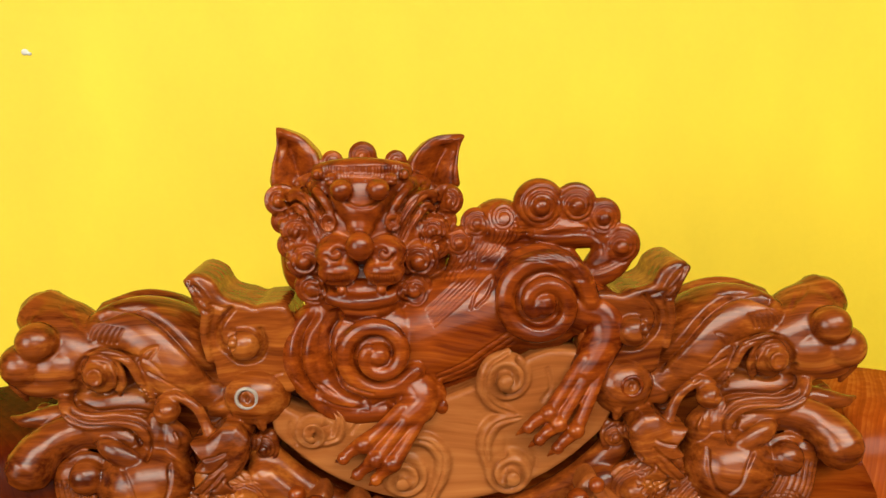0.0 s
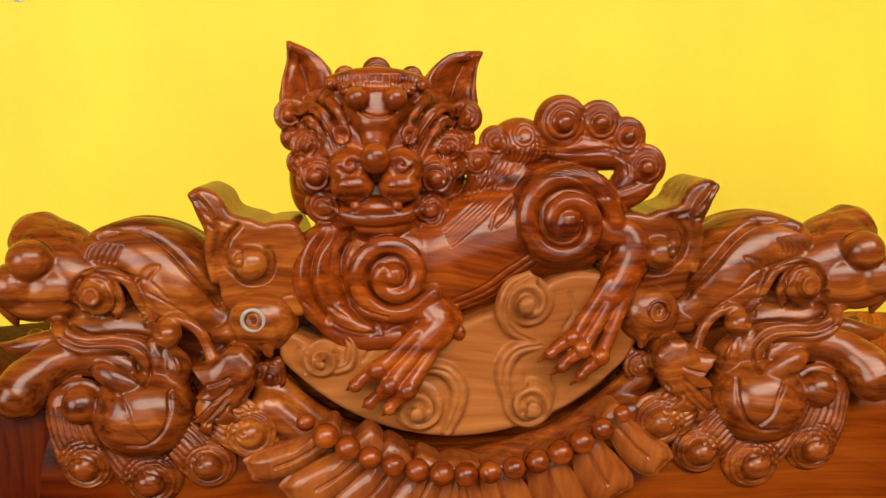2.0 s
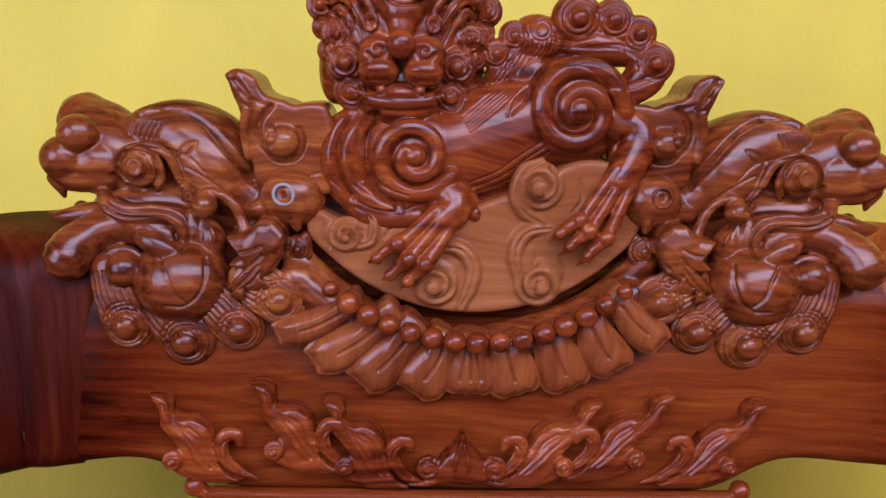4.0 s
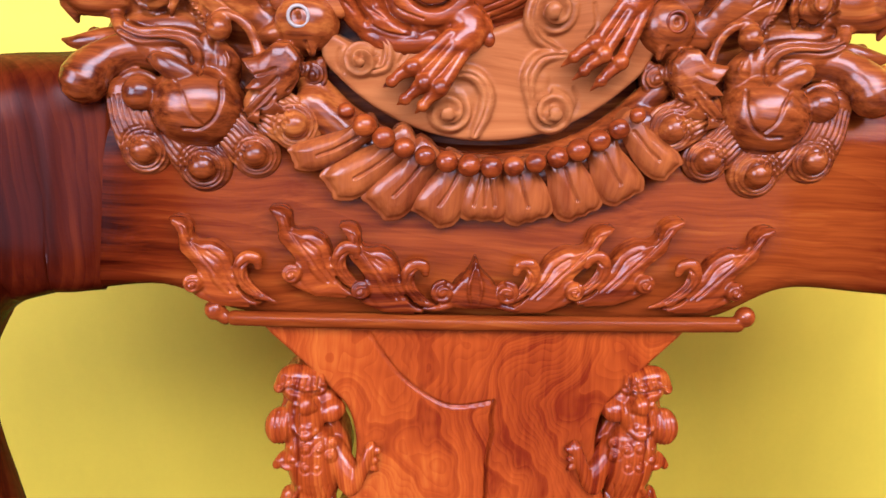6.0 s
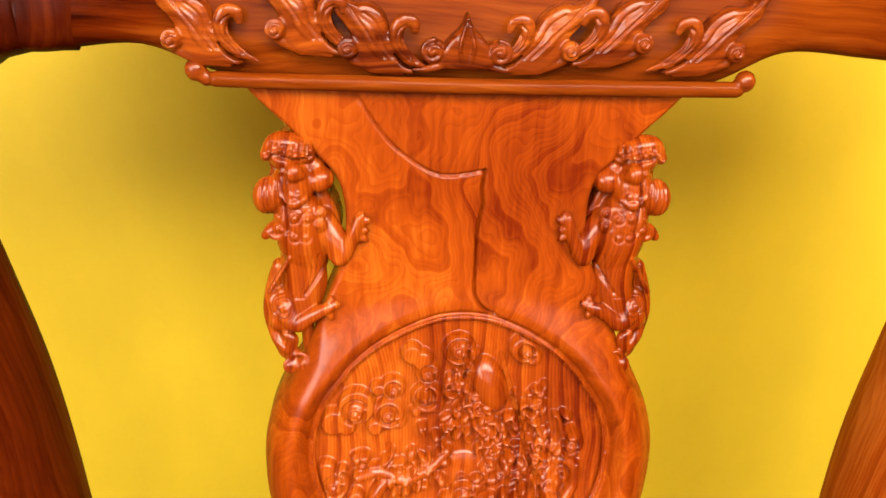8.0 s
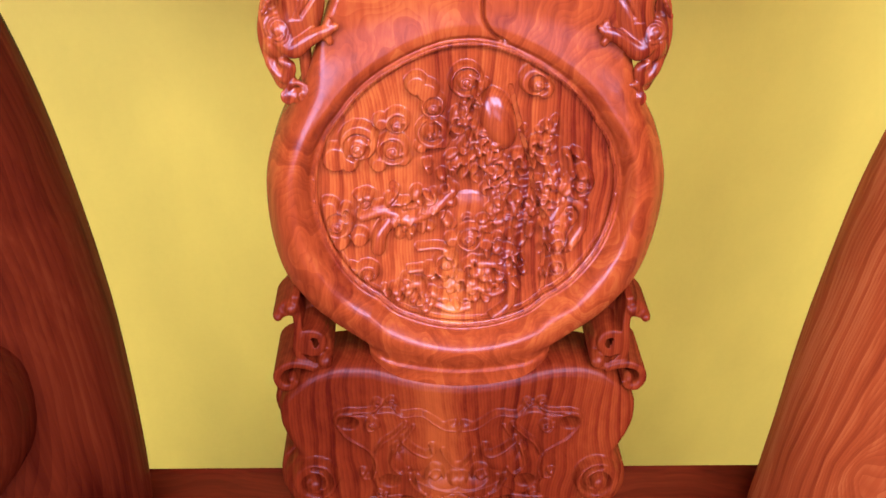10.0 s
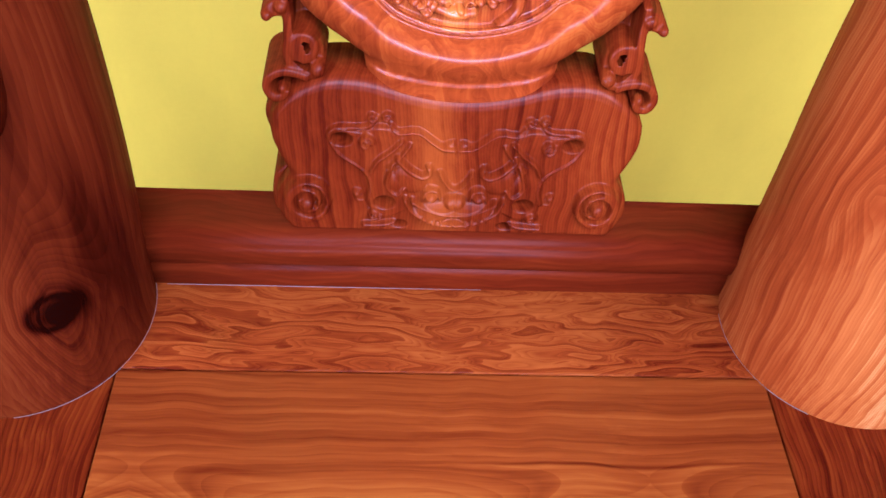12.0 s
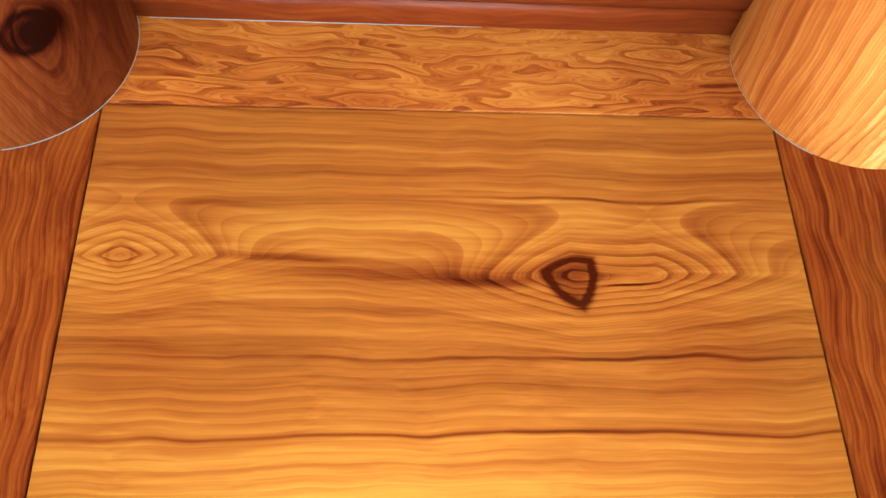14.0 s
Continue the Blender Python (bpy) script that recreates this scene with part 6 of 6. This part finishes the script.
    low.cloud([(foot[0] + 17.5 * math.cos(a), foot[1] + 17.5 * math.sin(a)) for a in np.arange(0, 6.28, 0.52)], 4.6)
    low.stroke([(foot[0] - s * (13.0 - 7.5 * k / 20) * math.cos(1.5 + k * 0.42), foot[1] + (13.0 - 7.5 * k / 20) * math.sin(1.5 + k * 0.42)) for k in range(21)], 1.9, -3.4, smooth=1)
    low.base = low.d.copy()
    low.dome(foot, 4.8, 4.8, 2.2)
low.d = plain + (low.d - plain) * 1.7
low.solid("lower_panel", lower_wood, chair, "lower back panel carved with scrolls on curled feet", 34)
# plain thickness of the scrolled sides behind the panel
for flip in (False, True):
    form = Form(flip, warped=True)
    form.slab([(-60, 604), (-96, 608), (-116, 600), (-131, 588), (-128, 570), (-117, 550), (-128, 536), (-130, 514), (-121, 505), (-60, 505)], 10, 48, round_off=2)
    form.make("panel_cheek", lower_wood, chair, voxel=1.6)

# open scroll brackets between the frame and the lower panel: straps on edge, curled at both ends
for s in (-1, 1):
    form = Form(warped=True)
    put = lambda pts: [(4 + s * x, z) for x, z in pts]
    form.ribbon(put([(116, 673), (117, 667), (115.5, 655), (116, 644), (117, 633), (113, 625), (105, 620.5), (98, 620.5)]), 3.0, -3, 36)
    form.slab(put([(115, 671), (124, 668), (130.5, 661.5), (132.8, 656.5), (129, 654), (122, 656.5), (115, 657)]), -2, 30, round_off=3)
    form.ball((4 + s * 119, -2, 664), (4.5, 4, 4))
    form.ball((4 + s * 128.5, -2, 658.5), (3.6, 4, 3.4))
    form.ribbon(put([(106 + 7.4 * math.cos(radians(a)), 638.5 + 7.4 * math.sin(radians(a))) for a in range(-60, 281, 20)]), 2.7, -4, 34)
    form.ribbon(put([(98.5, 640), (96.5, 633), (97, 626)]), 3.4, 2, 38)
    form.tube([(4 + s * 97, -3, 625.5, 5.2), (4 + s * 97, 10, 626, 5.2), (4 + s * 97, 36, 626, 5.0)])
    form.ribbon(put([(103, 619), (112, 622), (121, 622.5), (129, 618.5), (131.5, 611.5), (127.5, 605.5), (121, 606), (118.5, 611)]), 2.9, -5, 38)
    form.ball((4 + s * 121, -1, 611.5), (3.4, 5, 3.4))
    form.slab(put([(116, 668), (98, 655), (94, 646), (114, 640)]), 22, 38, round_off=2)
    form.make("scroll_bracket", lower_wood, chair, "small open scroll bracket beside the round frame", voxel=0.8)

# ---- little lions climbing the sides of the back board ----
for flip in (False, True):
    b = Form(flip, 2.0 if flip else 0.0, warped=True)
    t = b.tube
    t([(-101.6, 8, 879.3, 14), (-100.0, 8, 860.1, 14), (-105.7, 8, 844.5, 13), (-115.0, 8, 836.7, 10)], flat=0.9)
    t([(-102.7, 6, 906.6, 16), (-101.2, 6, 891.6, 16), (-98.7, 8, 877.4, 14)], flat=0.9)
    t([(-116.3, 10, 870.5, 5), (-121.0, 10, 855.0, 5), (-122.9, 10, 839.4, 5), (-119.1, 10, 823.7, 5), (-113.8, 10, 811.9, 5)])
    b.ball((-105.5, 4, 925.8), (13, 12, 17))
    b.ball((-108.5, 4, 945.6), (11.5, 11, 11), turn=10)
    t([(-120.9, 2, 945.0, 4), (-114.9, 2, 951.5, 7), (-106.5, 2, 950.9, 8), (-97.1, 3, 946.1, 6)])
    t([(-120.7, -4, 945.8, 1.6), (-112.3, -6, 950.1, 1.8), (-105.5, -7, 948.5, 1.8), (-96.4, -4, 945.5, 1.6)])
    for k in range(6):
        x, y, z = (-115.7, 0, 952.9)
        t([(x + 4.4 * k, y - 4, z - 3 + (2.5 - abs(k - 2.5)), 1.5), (x + 4.2 * k, y + 4, z + 3 + (2.5 - abs(k - 2.5)), 1.6)], n=8, steps=2)
    b.ball((-120.3, 2, 919.8), (10, 9, 12), turn=-10)
    b.ball((-89.2, 4, 929.7), (9, 8, 8), turn=20)
    b.ball((-93.6, 8, 937.2), (8, 7, 6))
    b.ball((-104.2, -6, 936.9), (6, 5, 6))
    for c in [(-110.2, -4, 936.8), (-99.3, -5, 934.8), (-106.1, -7, 923.0), (-101.3, -7, 923.1)]:
        b.ball(c, 2.6, n=10)
    t([(-111.5, -5, 922.1, 2.4), (-104.4, -8, 918.0, 3), (-97.8, -5, 920.5, 2.4)])
    for c, r in (((-104.0, -7, 909.3), 5.2), ((-104.2, -7, 896.8), 4.6), ((-97.1, -6, 896.5), 4.2), ((-89.4, -5, 903.5), 4.6), ((-88.7, -4, 911.1), 4.2), ((-113.2, -4, 900.5), 4.2), ((-96.2, -6, 908.2), 4.4)):
        b.bun(c, r, 1.5, 1, 90, half=0.7, cut=0.8)
    t([(-111.4, 4, 899.9, 5), (-118.2, 2, 897.7, 5), (-123.2, 2, 894.0, 3)])
    t([(-122.8, 0, 897.8, 1.5), (-117.1, -2, 894.4, 2), (-110.6, -3, 894.9, 2)])
    b.dig([(-109.1, -4, 938.9), (-108.9, -4, 918.1), (-109.0, -4, 899.8)], 2.0, 4.0, 20)
    b.dig([(-120.0, -4, 947.2), (-110.8, -5, 945.6), (-102.4, -5, 944.3), (-93.7, -4, 945.5)], 2.2, 3.4, 20)
    b.comb([(-125.2, 0, 930.0), (-126.3, 0, 919.8), (-123.2, 0, 908.2)], [(-110.8, 0, 930.2), (-109.7, 0, 920.1), (-112.1, 0, 908.3)], 5, 0.8, 1.2)
    b.comb([(-119.0, 0, 953.9), (-120.5, 0, 949.3)], [(-94.0, 0, 951.9), (-94.1, 0, 946.9)], 7, 1.0, 1.6)
    b.dig([(-82.2, -2, 878.3), (-89.2, -4, 870.2), (-98.9, -4, 857.9)], 2.0, 2.6, 20)
    b.slab([(-122, 942), (-112.5, 954), (-101, 951.5), (-90, 944), (-83, 935), (-86, 922), (-80, 909), (-77, 896), (-79, 884), (-85, 877), (-99, 861), (-102, 843), (-124, 844), (-119, 864), (-110, 881), (-120, 895), (-116, 907), (-123.5, 920), (-120, 933)], 9, 36, round_off=2)
    # legs and claws on the board
    t([(-88.6, 6, 903.1, 8), (-79.5, 2, 890.0, 8), (-77.7, 0, 881.5, 6.5), (-72.9, -2, 886.3, 5), (-67.9, -4, 898.5, 4), (-65.1, -4, 907.8, 3.2)])
    for line in ([(-65.8, -3, 904.4, 2.4), (-63.4, -3, 909.6, 2.6), (-65.2, -2, 910.6, 1.2)], [(-65.8, -3, 903.6, 2.4), (-59.9, -3, 906.6, 2.6), (-58.9, -2, 907.7, 1.2)], [(-66.5, -3, 900.6, 2.4), (-61.6, -3, 900.0, 2.6), (-59.5, -2, 899.5, 1.2)], [(-67.2, -3, 898.0, 2.2), (-62.3, -3, 894.7, 2.4), (-60.2, -2, 892.8, 1.2)]):
        t(line)
    t([(-110.7, 4, 842.8, 9), (-105.0, 0, 837.3, 7), (-97.5, -2, 841.6, 5), (-88.3, -4, 847.3, 4), (-82.9, -4, 849.3, 3)])
    for line in ([(-85.8, -3, 848.7, 2.4), (-82.9, -3, 853.7, 2.4), (-83.7, -2, 855.5, 1.2)], [(-84.8, -3, 848.3, 2.4), (-79.4, -3, 850.7, 2.4), (-78.0, -2, 850.9, 1.2)], [(-85.8, -3, 846.8, 2.4), (-83.0, -3, 842.2, 2.4), (-83.8, -2, 840.1, 1.2)]):
        t(line)
    b.bun((-114.0, 2, 847.7), 9.6, 1.7, 1, 90, half=1.1, cut=1.6)
    b.comb([(-103.5, -6, 884.2), (-102.1, -6, 867.3), (-106.0, -4, 854.8)], [(-88.0, -4, 883.3), (-91.7, -4, 866.4), (-98.9, -4, 854.9)], 4, 0.7, 0.7)
    for k in range(9):
        c = (-108.0, -4, 882.0)
        e = (-121.8, 0, 857.9)
        b.ball([c[i] + (e[i] - c[i]) * k / 8 for i in range(3)], (2.4, 2.6, 1.8), turn=50, n=10)
    # tail scrolls
    t([(-122.6, 10, 835.5, 4), (-118.9, 8, 822.9, 4.5), (-111.2, 4, 817.4, 4.5), (-108.3, 2, 824.5, 3.6), (-112.6, 2, 827.6, 2.6)])
    t([(-117.6, 12, 818.6, 5), (-109.9, 8, 811.1, 5.5), (-105.8, 4, 805.7, 5)])
    b.curl((-110.0, 2, 805.7), 5.0, turns=1.3, wire=1.5, hand=1)
    b.curl((-100.6, 0, 808.1), 5.0, turns=1.3, wire=1.5, hand=-1)
    t([(-111.0, 2, 810.8, 1.6), (-105.2, 0, 815.5, 1.8), (-98.7, 0, 813.2, 1.6)])
    t([(-98.0, 12, 850.3, 4), (-99.7, 12, 830.6, 4), (-99.1, 12, 814.7, 4), (-98.6, 14, 801.6, 4)])
    b.make("side_lion", panel_wood, chair, "small climbing lion carved on the board's edge", voxel=0.8, smooth=2)
